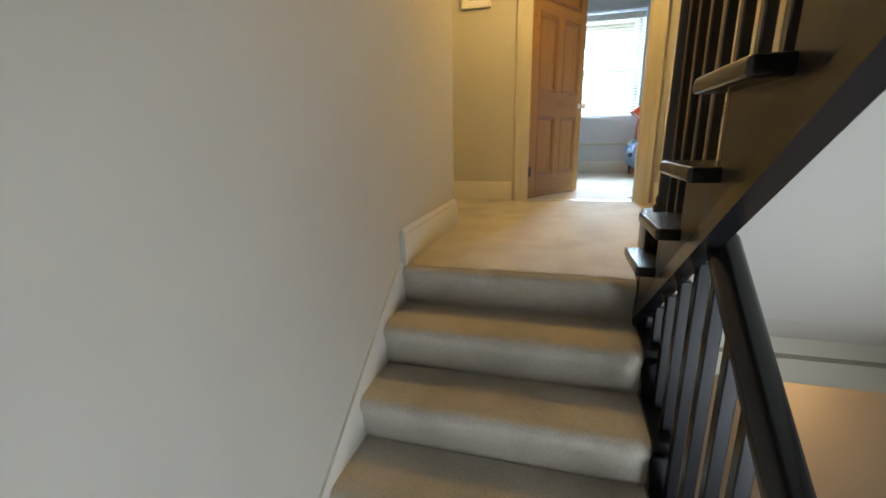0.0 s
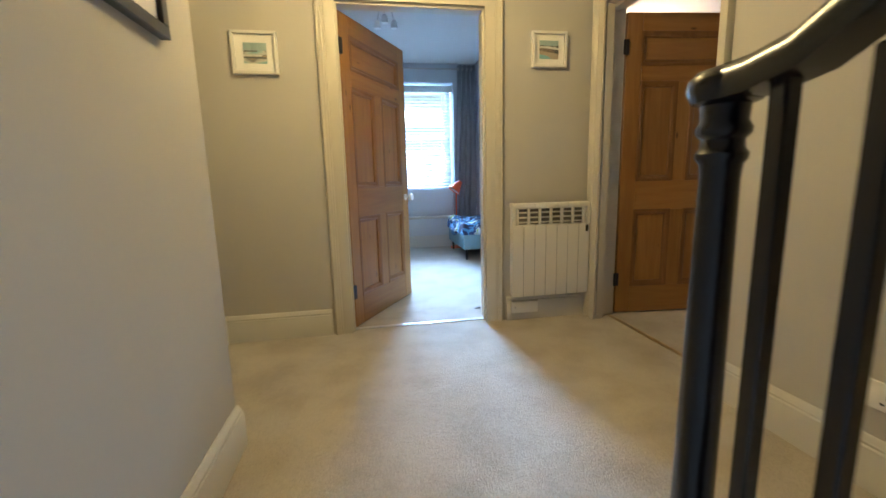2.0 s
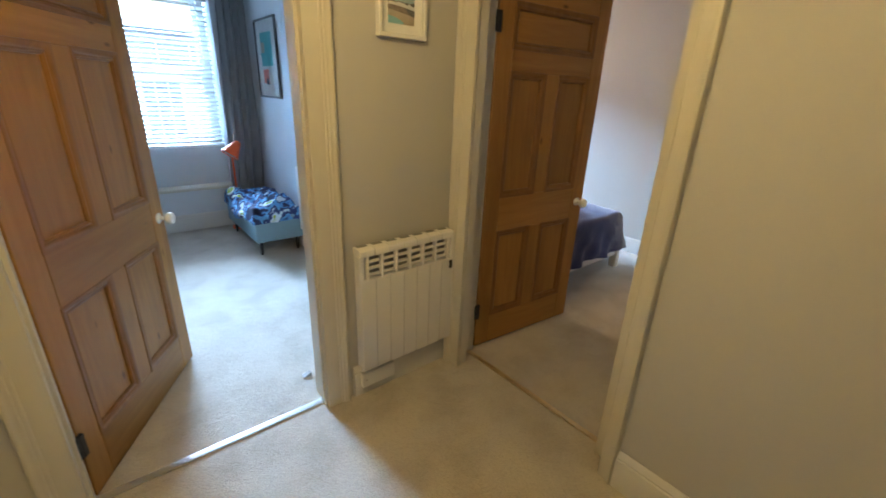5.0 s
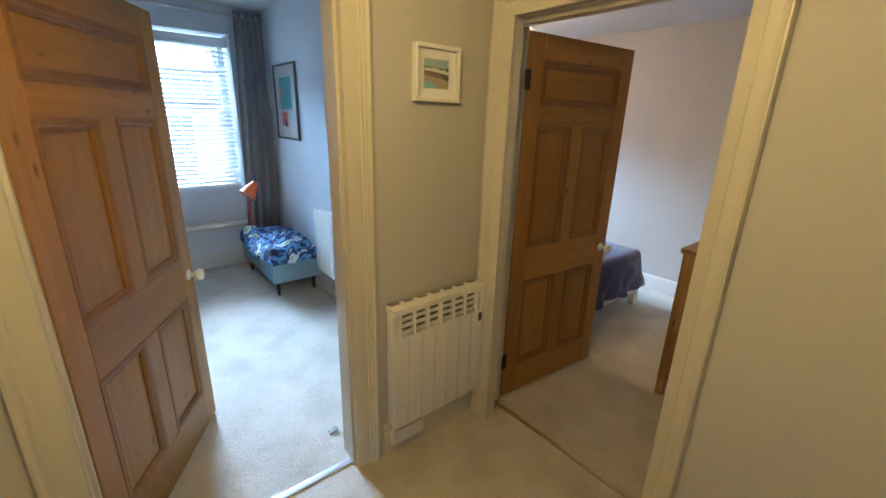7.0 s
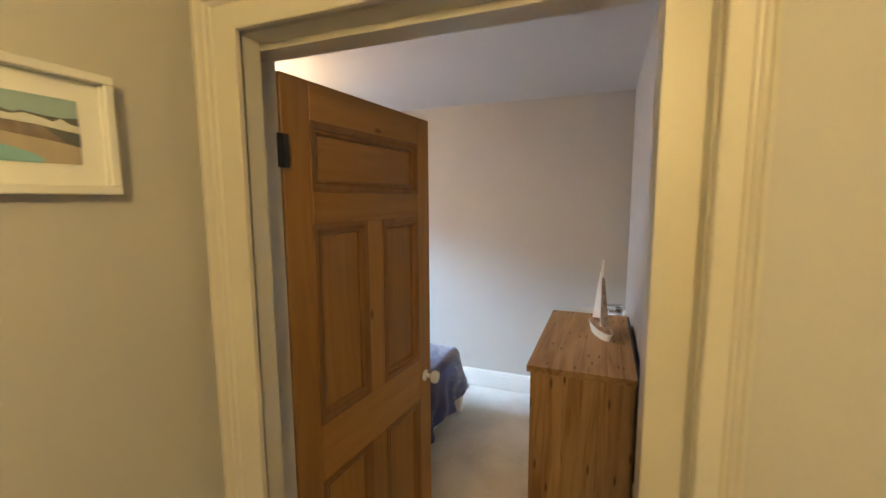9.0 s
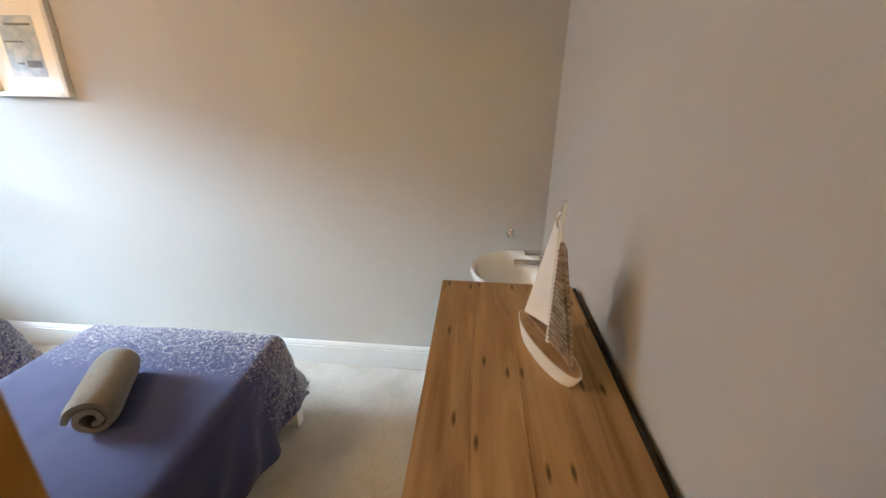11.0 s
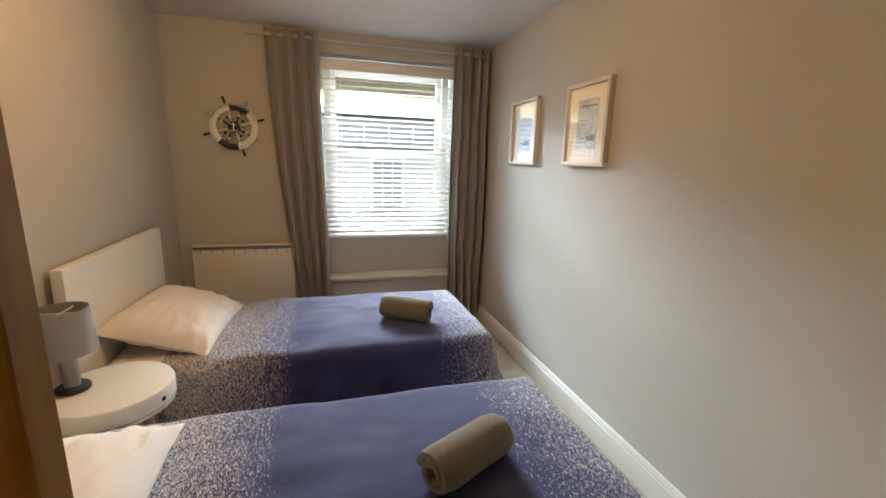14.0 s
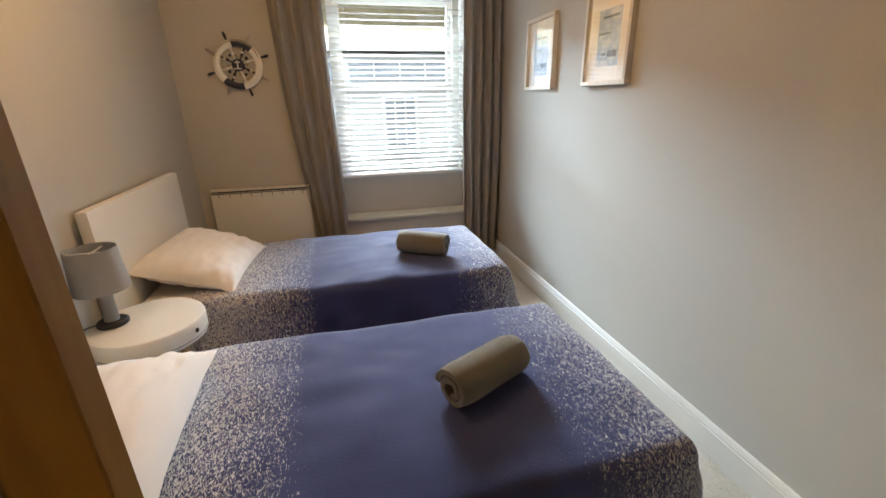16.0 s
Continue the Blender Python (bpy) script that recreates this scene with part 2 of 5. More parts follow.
M_WALL = mat("wall_paint", (0.50, 0.482, 0.44), 0.8, vary=0.03, scale=3, bump=0.06, bump_scale=70, spec=0.2)
M_WALL_KID = mat("pale_blue_wall_paint", (0.60, 0.63, 0.66), 0.8, vary=0.03, scale=3, bump=0.06, bump_scale=70, spec=0.2)
M_PRINT_STONE = blend_mat("print_shingle", [(0.3, (0.16, 0.13, 0.11)), (0.6, (0.27, 0.22, 0.18))], 60, 3, 0.7)
M_TRIM = mat("trim_paint", (0.56, 0.525, 0.425), 0.38, vary=0.03, scale=8, bump=0.05, bump_scale=40)
M_SKIRT = mat("white_skirting_paint", (0.63, 0.615, 0.57), 0.34, vary=0.03, scale=8, bump=0.05, bump_scale=40)
M_CEIL = mat("ceiling_paint", (0.62, 0.61, 0.59), 0.9, vary=0.03, scale=2.5, bump=0.04, bump_scale=60, spec=0.2)
M_CARPET = carpet_mat("beige_carpet", (0.51, 0.47, 0.40))
M_PINE = wood("stripped_pine", (0.262, 0.125, 0.023), (0.305, 0.152, 0.029), (0.350, 0.182, 0.037), "Z", coat=0.03)
M_PINE_X = wood("stripped_pine_rail", (0.262, 0.125, 0.023), (0.305, 0.152, 0.029), (0.350, 0.182, 0.037), "X", coat=0.03)
# Stain colour of the door mouldings, deepened with the shade along the panel edges.
M_PINE_DARK = wood("stained_shaded_moulding", (0.185, 0.083, 0.016), (0.220, 0.103, 0.020), (0.255, 0.123, 0.025), "Z", knots=False)
M_DRESSER = wood("dresser_pine", (0.23, 0.118, 0.040), (0.37, 0.218, 0.086), (0.48, 0.302, 0.135), "X", 0.5, knot_size=(3.6, 16, 1), flat_knots="XY")
M_DRESSER_Z = wood("dresser_pine_upright", (0.23, 0.118, 0.040), (0.37, 0.218, 0.086), (0.48, 0.302, 0.135), "Z", 0.5, knot_size=(1, 13, 3.2), flat_knots="YZ")
M_OAK = wood("pale_oak", (0.30, 0.18, 0.09), (0.42, 0.27, 0.14), (0.5, 0.34, 0.2), "Z", 0.5, knots=False)
M_BLACK = mat("black_gloss_paint", (0.009, 0.009, 0.011), 0.26, vary=0.3, scale=12, bump=0.08, bump_scale=30, coat=0.1)
M_BROWN = mat("black_brown_string_paint", (0.013, 0.009, 0.006), 0.36, vary=0.25, scale=9, bump=0.1, bump_scale=25)
M_IRON = mat("black_iron", (0.012, 0.011, 0.010), 0.5, 0.3, vary=0.3, scale=30)
M_WHITE = mat("white_satin", (0.78, 0.77, 0.72), 0.4, vary=0.02, scale=5)
M_RAD = mat("radiator_enamel", (0.74, 0.72, 0.66), 0.35, vary=0.02, scale=5, coat=0.2)
M_DARK = mat("dark_plastic", (0.02, 0.02, 0.022), 0.5, vary=0.2)
M_GRILLE = mat("grille_grey", (0.22, 0.215, 0.20), 0.5, vary=0.1)
M_VENT = mat("shadowed_vent_grey", (0.20, 0.196, 0.18), 0.6, vary=0.1)
M_CHINA = mat("white_china", (0.80, 0.79, 0.74), 0.12, vary=0.02, coat=0.6)
M_CHROME = mat("chrome", (0.75, 0.75, 0.76), 0.09, 1.0, vary=0.02)
M_STEEL = mat("brushed_steel", (0.55, 0.53, 0.50), 0.3, 1.0, vary=0.05, scale=40)
M_BRASSY = mat("threshold_brass", (0.62, 0.5, 0.3), 0.35, 0.8, vary=0.08, scale=30)
M_ALU = mat("threshold_aluminium", (0.7, 0.71, 0.72), 0.35, 0.8, vary=0.08, scale=30)
M_CURTAIN = mat("taupe_curtain", (0.37, 0.345, 0.315), 0.9, vary=0.08, scale=10, bump=0.3, bump_scale=500, sheen=0.3, spec=0.1)
M_CURTAIN_K = mat("grey_curtain", (0.32, 0.335, 0.35), 0.9, vary=0.08, scale=10, bump=0.3, bump_scale=500, sheen=0.3, spec=0.1)
M_LINEN = mat("white_cotton", (0.80, 0.765, 0.735), 0.85, vary=0.03, scale=8, bump=0.35, bump_scale=18, sheen=0.2, spec=0.15)
M_TOWEL = mat("taupe_terry", (0.165, 0.148, 0.108), 0.97, vary=0.16, scale=24, bump=0.9, bump_scale=330, sheen=0.5, spec=0.05)
M_SPREAD = spread_mat("navy_flecked_spread", 2.2)
M_SHADE = mat("grey_shade_linen", (0.30, 0.295, 0.285), 0.9, vary=0.05, scale=60, bump=0.3, bump_scale=400)
M_LAMPGREY = mat("lamp_grey", (0.27, 0.26, 0.25), 0.5, vary=0.05)
M_SLAT = mat("blind_slat_white", (0.80, 0.81, 0.80), 0.4, vary=0.02)
M_GLASS = glass_mat("window_glass")
M_MAT = mat("picture_mount", (0.88, 0.87, 0.84), 0.8, vary=0.02)
M_FRAME_W = mat("white_picture_frame", (0.74, 0.73, 0.68), 0.4, vary=0.03)
M_FRAME_L = wood("limed_wood_frame", (0.66, 0.61, 0.54), (0.74, 0.70, 0.63), (0.80, 0.77, 0.71), "Z", 0.55, knots=False, coat=0)
M_FRAME_B = mat("dark_picture_frame", (0.05, 0.053, 0.055), 0.35, vary=0.2, scale=20)
M_NAVY = mat("navy_paint", (0.022, 0.026, 0.05), 0.5, vary=0.2, scale=30)
M_ROPE = mat("natural_rope", (0.45, 0.38, 0.27), 0.9, vary=0.2, scale=90, bump=0.6, bump_scale=220)
M_WICKER = blend_mat("driftwood_weave", [(0.3, (0.10, 0.07, 0.045)), (0.5, (0.24, 0.18, 0.12)), (0.7, (0.36, 0.29, 0.21))], 26, 4, 0.85, (1, 1, 6), 0.6)
M_ORANGE = mat("orange_enamel", (0.78, 0.12, 0.02), 0.35, vary=0.04)
M_KIDBED = mat("pale_blue_upholstery", (0.20, 0.29, 0.33), 0.9, vary=0.05, scale=20, bump=0.3, bump_scale=300)
M_DUVET = blend_mat("patterned_duvet", [(0.34, (0.012, 0.016, 0.05)), (0.45, (0.02, 0.035, 0.11)), (0.47, (0.09, 0.22, 0.48)), (0.53, (0.14, 0.32, 0.55)), (0.55, (0.02, 0.03, 0.10)), (0.60, (0.03, 0.05, 0.15)), (0.62, (0.55, 0.62, 0.66)), (0.66, (0.60, 0.66, 0.68)), (0.68, (0.34, 0.42, 0.06))], 7, 2, 0.85)
M_BULB = glow_mat("warm_bulb", (1.0, 0.62, 0.22), 14)
M_BULB_L = glow_mat("landing_bulb_glow", (1.0, 0.70, 0.32), 6)
M_BULB_END = mat("bulb_base_amber", (0.62, 0.45, 0.2), 0.3, vary=0.1)
M_SEA = blend_mat("beach_print", [(0.28, (0.10, 0.30, 0.36)), (0.42, (0.20, 0.46, 0.52)), (0.52, (0.60, 0.62, 0.58)), (0.6, (0.20, 0.20, 0.20)), (0.72, (0.50, 0.36, 0.20))], 3, 3, 0.7, (2.0, 2.0, 9.0))
M_PRINT_SKY = mat("print_teal_sky", (0.34, 0.47, 0.50), 0.7, vary=0.15, scale=25)
M_PRINT_HILL = mat("print_dark_shore", (0.12, 0.13, 0.13), 0.7, vary=0.3, scale=60)
M_PRINT_SAND = mat("print_sand", (0.45, 0.38, 0.29), 0.7, vary=0.2, scale=40)
M_PRINT_WATER = mat("print_pale_water", (0.26, 0.50, 0.56), 0.7, vary=0.2, scale=40)
M_PRINT_WHITE = mat("print_white", (0.7, 0.7, 0.66), 0.7, vary=0.1, scale=40)
M_PRINT_BLUE = blend_mat("watercolour_blue", [(0.35, (0.62, 0.66, 0.70)), (0.5, (0.36, 0.46, 0.60)), (0.62, (0.55, 0.62, 0.68))], 14, 4, 0.7)
M_PRINT_GREY = mat("print_blue_grey", (0.14, 0.17, 0.22), 0.7, vary=0.2, scale=60)
M_PRINT_TEAL = mat("print_bright_teal", (0.12, 0.42, 0.44), 0.6, vary=0.1, scale=15)
M_PRINT_RED = mat("print_coral", (0.62, 0.16, 0.10), 0.6, vary=0.1, scale=15)
M_RENDER = mat("pale_facade_render", (0.62, 0.61, 0.585), 0.9, vary=0.05, scale=1.2, bump=0.1, bump_scale=20)
M_MOSS = blend_mat("lichen_roof", [(0.3, (0.42, 0.37, 0.20)), (0.5, (0.56, 0.50, 0.28)), (0.7, (0.66, 0.62, 0.44))], 4, 5, 0.9)
# The pale base colour includes the sky mirrored in the far panes.
M_PANE = mat("far_window_pane", (0.30, 0.32, 0.34), 0.1, vary=0.2)
M_ROAD = blend_mat("street_ground", [(0.35, (0.06, 0.06, 0.06)), (0.65, (0.09, 0.09, 0.085))], 1.5, 5, 0.9)

def let_light_through(m, share):
    """Thin cloth: part of the light comes through from behind."""
    n, l = m.node_tree.nodes, m.node_tree.links
    b = n["Principled BSDF"]
    t, x = n.new("ShaderNodeBsdfTranslucent"), n.new("ShaderNodeMixShader")
    l.new(b.inputs["Base Color"].links[0].from_socket, t.inputs["Color"])
    x.inputs[0].default_value = share
    l.new(b.outputs[0], x.inputs[1])
    l.new(t.outputs[0], x.inputs[2])
    l.new(x.outputs[0], n["Material Output"].inputs["Surface"])


let_light_through(M_CURTAIN, 0.22)
let_light_through(M_CURTAIN_K, 0.22)

# ---- building helpers ----
SHIFT = {}


def thing(name, label, category, base=(0, 0, 0), group="", kind=""):
    """An Empty at the thing's base; its parts are given in world metres."""
    e = new(name)
    e.empty_display_size = 0.05
    e.location = base
    SHIFT[e.name] = Vector(base)
    return tagged(e, label, category, group, kind)


def finish(bm, mesh_name, material, smooth=False):
    bmesh.ops.recalc_face_normals(bm, faces=bm.faces)
    me = bpy.data.meshes.new(mesh_name)
    bm.to_mesh(me)
    bm.free()
    for m in (material if isinstance(material, (list, tuple)) else [material]):
        me.materials.append(m)
    if smooth:
        me.shade_smooth()
        me.set_sharp_from_angle(angle=radians(38))
    return me


def part(name, bm, material, parent=None, label="", smooth=True):
    ob = new(name, finish(bm, name, material, smooth))
    if parent:
        ob.parent = parent
        if parent.name in SHIFT:
            ob.location = -SHIFT[parent.name]
    if label:
        ob["label"] = label
    return ob


def structure(name, bm, material, label, category, smooth=False):
    return tagged(new(name, finish(bm, name, material, smooth)), label, category, "", "structure")


def box(bm, x0, x1, y0, y1, z0, z1, bev=0.0, seg=2):
    m = Matrix.Translation(((x0 + x1) / 2, (y0 + y1) / 2, (z0 + z1) / 2)) @ Matrix.Diagonal((abs(x1 - x0), abs(y1 - y0), abs(z1 - z0), 1))
    r = bmesh.ops.create_cube(bm, size=1, matrix=m)
    if bev:
        es = list({e for v in r["verts"] for e in v.link_edges})
        bmesh.ops.bevel(bm, geom=es, offset=bev, segments=seg, affect="EDGES", profile=0.6)
    return bm


def boxes(*list_of):
    bm = bmesh.new()
    for b in list_of:
        box(bm, *b)
    return bm


def one_box(*b):
    return box(bmesh.new(), *b)


def tube(bm, pts, r, seg=10, cap=True):
    """A round bar through points; r may be a number or one radius per point."""
    pts = [Vector(p) for p in pts]
    rr = r if isinstance(r, (list, tuple)) else [r] * len(pts)
    rings, up = [], None
    for i, p in enumerate(pts):
        d = (pts[min(i + 1, len(pts) - 1)] - pts[max(i - 1, 0)]).normalized()
        if up is None:
            up = Vector((0, 0, 1)) if abs(d.z) < 0.9 else Vector((1, 0, 0))
        a = d.cross(up).normalized()
        b = a.cross(d).normalized()
        up = b
        rings.append([bm.verts.new(p + (a * math.cos(t) + b * math.sin(t)) * rr[i]) for t in [2 * math.pi * k / seg for k in range(seg)]])
    for r0, r1 in zip(rings, rings[1:]):
        for k in range(seg):
            bm.faces.new((r0[k], r0[(k + 1) % seg], r1[(k + 1) % seg], r1[k]))
    if cap:
        bm.faces.new(rings[0][::-1])
        bm.faces.new(rings[-1])
    return bm


def lathe(bm, profile, centre=(0, 0, 0), seg=28, turn=None):
    """profile: (radius, height) pairs from below to above, turned round the z axis at the centre."""
    rings = []
    for r, h in profile:
        ring = []
        for k in range(seg):
            a = 2 * math.pi * k / seg
            v = Vector((r * math.cos(a), r * math.sin(a), h))
            ring.append(bm.verts.new((turn @ v if turn else v) + Vector(centre)))
        rings.append(ring)
    for a, b in zip(rings, rings[1:]):
        for k in range(seg):
            bm.faces.new((a[k], a[(k + 1) % seg], b[(k + 1) % seg], b[k]))
    bm.faces.new(rings[0][::-1])
    bm.faces.new(rings[-1])
    return bm


def prism(bm, outline, axis, a, b):
    """An outline of (u, v) pushed along an axis from a to b. axis x: (y, z); y: (x, z); z: (x, y)."""
    def at(u, v, w):
        return {"x": (w, u, v), "y": (u, w, v), "z": (u, v, w)}[axis]
    lo = [bm.verts.new(at(u, v, a)) for u, v in outline]
    hi = [bm.verts.new(at(u, v, b)) for u, v in outline]
    n = len(outline)
    for k in range(n):
        bm.faces.new((lo[k], lo[(k + 1) % n], hi[(k + 1) % n], hi[k]))
    bm.faces.new(lo[::-1])
    bm.faces.new(hi)
    return bm


def sweep(bm, profile, stations):
    """stations: functions' results (origin, u axis, v axis); the profile of (u, v) is joined from one to the next."""
    rings = [[bm.verts.new(o + u * a + v * b) for a, b in profile] for o, u, v in stations]
    n = len(profile)
    for r0, r1 in zip(rings, rings[1:]):
        for k in range(n):
            bm.faces.new((r0[k], r0[(k + 1) % n], r1[(k + 1) % n], r1[k]))
    bm.faces.new(rings[0][::-1])
    bm.faces.new(rings[-1])
    return bm


def grid(bm, nu, nv, f, uv=None):
    vs = [[bm.verts.new(f(i / nu, j / nv)) for j in range(nv + 1)] for i in range(nu + 1)]
    layer = bm.loops.layers.uv.verify() if uv else None
    for i in range(nu):
        for j in range(nv):
            fc = bm.faces.new((vs[i][j], vs[i + 1][j], vs[i + 1][j + 1], vs[i][j + 1]))
            if uv:
                for lp, (a, b) in zip(fc.loops, ((i, j), (i + 1, j), (i + 1, j + 1), (i, j + 1))):
                    lp[layer].uv = uv(a / nu, b / nv)
    return bm


def thicken(bm, t):
    bmesh.ops.recalc_face_normals(bm, faces=bm.faces)
    bmesh.ops.solidify(bm, geom=list(bm.faces), thickness=t)
    return bm


# ---- the large structure ----
# Landing: left wall x -0.125, right wall x 1.87, door wall y 4.48; twin bedroom x 2.07 to 4.55, y 3.43 to 7.49;
# small bedroom y 4.62 to 7.78. Landing floor is z 0.
H_CEIL, H_KID = 2.42, 2.54

structure("floor_landing", boxes((-0.65, 0.865, 2.40, 4.53, -0.25, 0), (0.865, 2.0, 2.30, 2.66, -0.045, 0), (0.865, 2.0, 2.66, 4.53, -0.25, 0)), M_CARPET, "worn beige loop-pile carpet on the stair landing", "floor")
structure("floor_small_bedroom", one_box(-1.6, 2.0, 4.53, 7.95, -0.25, -0.002), M_CARPET, "pale beige carpet in the small bedroom", "floor")
structure("floor_twin_bedroom", one_box(2.0, 4.7, 3.3, 7.7, -0.25, -0.003), M_CARPET, "pale beige carpet in the twin bedroom", "floor")

structure("wall_stair_west", boxes((-0.35, -0.125, -1.9, 3.36, -2.8, 5.0), (-0.62, -0.35, 3.20, 3.36, -0.25, H_CEIL)), M_WALL, "greige painted plaster wall beside the stairs", "wall")
structure("wall_landing_west", one_box(-0.62, -0.52, 3.36, 4.48, -0.25, H_CEIL), M_WALL, "greige painted plaster wall of the landing recess", "wall")
structure("wall_landing_north", boxes((-1.6, 0.235, 4.48, 4.62, -0.25, H_KID), (1.165, 1.93, 4.48, 4.62, -0.25, H_KID), (0.235, 1.165, 4.48, 4.62, 2.02, H_KID)), M_WALL, "greige plaster wall with the small bedroom doorway", "wall")
# The gap at y 0.10 to 1.0 is for the added, unseen stair window.
structure("wall_landing_east", boxes((1.87, 2.05, 1.0, 3.432, -2.8, 5.0), (1.87, 2.07, -1.9, 0.10, -2.8, 5.0), (1.87, 2.07, 0.10, 1.0, -2.8, -1.25), (1.87, 2.07, 0.10, 1.0, -0.25, 5.0), (1.87, 2.05, 3.432, 4.42, 2.02, 2.6), (1.87, 1.93, 4.365, 4.42, -0.25, 2.02), (1.87, 2.05, 4.42, 4.55, -0.25, 2.6)), M_WALL, "greige plaster wall with the twin bedroom doorway", "wall")
structure("wall_bedroom_west", one_box(2.0, 2.07, 4.55, 7.80, -0.25, 2.6), M_WALL, "greige plaster wall behind the bed heads", "wall")
structure("wall_kid_east", one_box(1.93, 2.0, 4.55, 7.80, -0.25, 2.7), M_WALL_KID, "pale blue-white wall with the poster", "wall")
structure("wall_bedroom_south", one_box(2.05, 4.7, 3.25, 3.43, -0.25, 2.6), M_WALL, "greige plaster wall behind the pine dresser", "wall")
structure("wall_bedroom_east", one_box(4.55, 4.7, 3.43, 7.75, -0.25, 2.6), M_WALL, "greige plaster wall hung with two framed prints", "wall")

WX0, WX1, WZ0, WZ1 = 3.15, 4.27, 0.46, 2.27
structure("wall_bedroom_north", boxes((2.07, WX0, 7.49, 7.80, -0.25, 2.6), (WX1, 4.55, 7.49, 7.80, -0.25, 2.6), (WX0, WX1, 7.49, 7.80, WZ1, 2.6), (WX0, WX1, 7.49, 7.80, -0.25, WZ0), (WX0, WX1, 7.66, 7.80, WZ0, 0.79)), M_WALL, "greige plaster wall with a deep window recess", "wall")
KX0, KX1, KZ0, KZ1 = 0.50, 1.62, 0.44, 2.30
structure("wall_kid_north", boxes((-1.6, KX0, 7.78, 8.08, -0.25, 2.7), (KX1, 1.93, 7.78, 8.08, -0.25, 2.7), (KX0, KX1, 7.78, 8.08, KZ1, 2.7), (KX0, KX1, 7.78, 8.08, -0.25, KZ0), (KX0, KX1, 7.94, 8.08, KZ0, 0.83)), M_WALL_KID, "pale plaster wall with the small bedroom window", "wall")
structure("wall_kid_west", one_box(-1.7, -1.6, 4.48, 8.08, -0.25, 2.7), M_WALL_KID, "pale plaster wall of the small bedroom", "wall")
structure("wall_stair_south", one_box(-0.35, 2.07, -2.1, -1.9, -2.8, 5.0), M_WALL, "plaster wall closing the stairwell", "wall")
structure("floor_lower_hall", one_box(-0.35, 2.07, -2.1, 4.6, -2.95, -2.8), M_CARPET, "carpet of the lower hall", "floor")
structure("wall_lower_hall", boxes((-0.35, 2.07, 4.2, 4.4, -2.8, -0.25), (-0.35, -0.125, 3.36, 4.2, -2.8, -0.25), (1.87, 2.07, 3.51, 4.2, -2.8, -0.25)), M_WALL, "plaster wall of the lower hall", "wall")
structure("wall_under_landing", one_box(0.90, 1.87, 2.68, 2.80, -0.40, -0.25), M_WALL, "white plaster panel below the landing edge", "wall")

structure("ceiling_landing", one_box(-0.62, 1.87, 2.15, 4.48, H_CEIL, 2.6), M_CEIL, "painted plaster ceiling over the landing", "ceiling")
structure("ceiling_small_bedroom", one_box(-1.6, 1.93, 4.62, 7.78, H_KID, 2.7), M_CEIL, "white plaster ceiling of the small bedroom", "ceiling")
structure("ceiling_twin_bedroom", one_box(2.07, 4.55, 3.43, 7.49, H_CEIL, 2.6), M_CEIL, "painted plaster ceiling of the twin bedroom", "ceiling")
structure("ceiling_stairwell", boxes((-0.35, 2.07, -2.1, 2.15, 5.0, 5.15), (-0.62, 2.07, 2.15, 2.30, 2.6, 5.15)), M_CEIL, "painted plaster ceiling above the stairwell", "ceiling")

# skirting boards
SKIRT = [(0, 0), (0.022, 0), (0.022, 0.118), (0.020, 0.124), (0.020, 0.132), (0.015, 0.137), (0.017, 0.146), (0.012, 0.152), (0.010, 0.162), (0.004, 0.168), (0, 0.168)]


def skirting(name, points, side, label, tall=1.0):
    """Runs along points in the plan; side 1: the room lies to the left of the run."""
    bm, st = bmesh.new(), []
    pts = [Vector((*p, 0)) for p in points]
    for i, p in enumerate(pts):
        a = (p - pts[i - 1]).normalized() if i else None
        b = (pts[i + 1] - p).normalized() if i < len(pts) - 1 else None
        na, nb = [Vector((-d.y, d.x, 0)) * side if d else None for d in (a, b)]
        n = na or nb
        if na and nb:
            n = (na + nb) / (1 + na.dot(nb))
        st.append((p, n, Vector((0, 0, tall))))
    sweep(bm, SKIRT, st)
    return structure(name, bm, M_SKIRT, label, "skirting board", True)


skirting("baseboard_stair_west", [(-0.125, 2.395), (-0.125, 3.36), (-0.52, 3.36), (-0.52, 4.48), (0.125, 4.48)], -1, "cream moulded skirting board along the landing")
skirting("baseboard_landing_radiator", [(1.285, 4.48), (1.87, 4.48)], -1, "cream skirting board below the radiator")
skirting("baseboard_landing_east", [(1.87, 3.391), (1.87, 2.36)], -1, "cream moulded skirting board on the landing")
skirting("baseboard_bedroom", [(2.07, 4.56), (2.07, 7.49), (4.55, 7.49), (4.55, 3.43), (2.05, 3.43)], -1, "off-white moulded skirting board round the bedroom", 0.87)
skirting("baseboard_kid", [(-1.6, 4.62), (-1.6, 7.78), (1.93, 7.78), (1.93, 4.62), (1.3, 4.62)], -1, "off-white skirting board of the small bedroom")

# door casings
CASE = [(0, 0), (0, 0.012), (0.006, 0.015), (0.064, 0.015), (0.068, 0.020), (0.078, 0.021), (0.082, 0.026), (0.094, 0.027), (0.101, 0.032), (0.110, 0.031), (0.115, 0.024), (0.118, 0.012), (0.118, 0)]


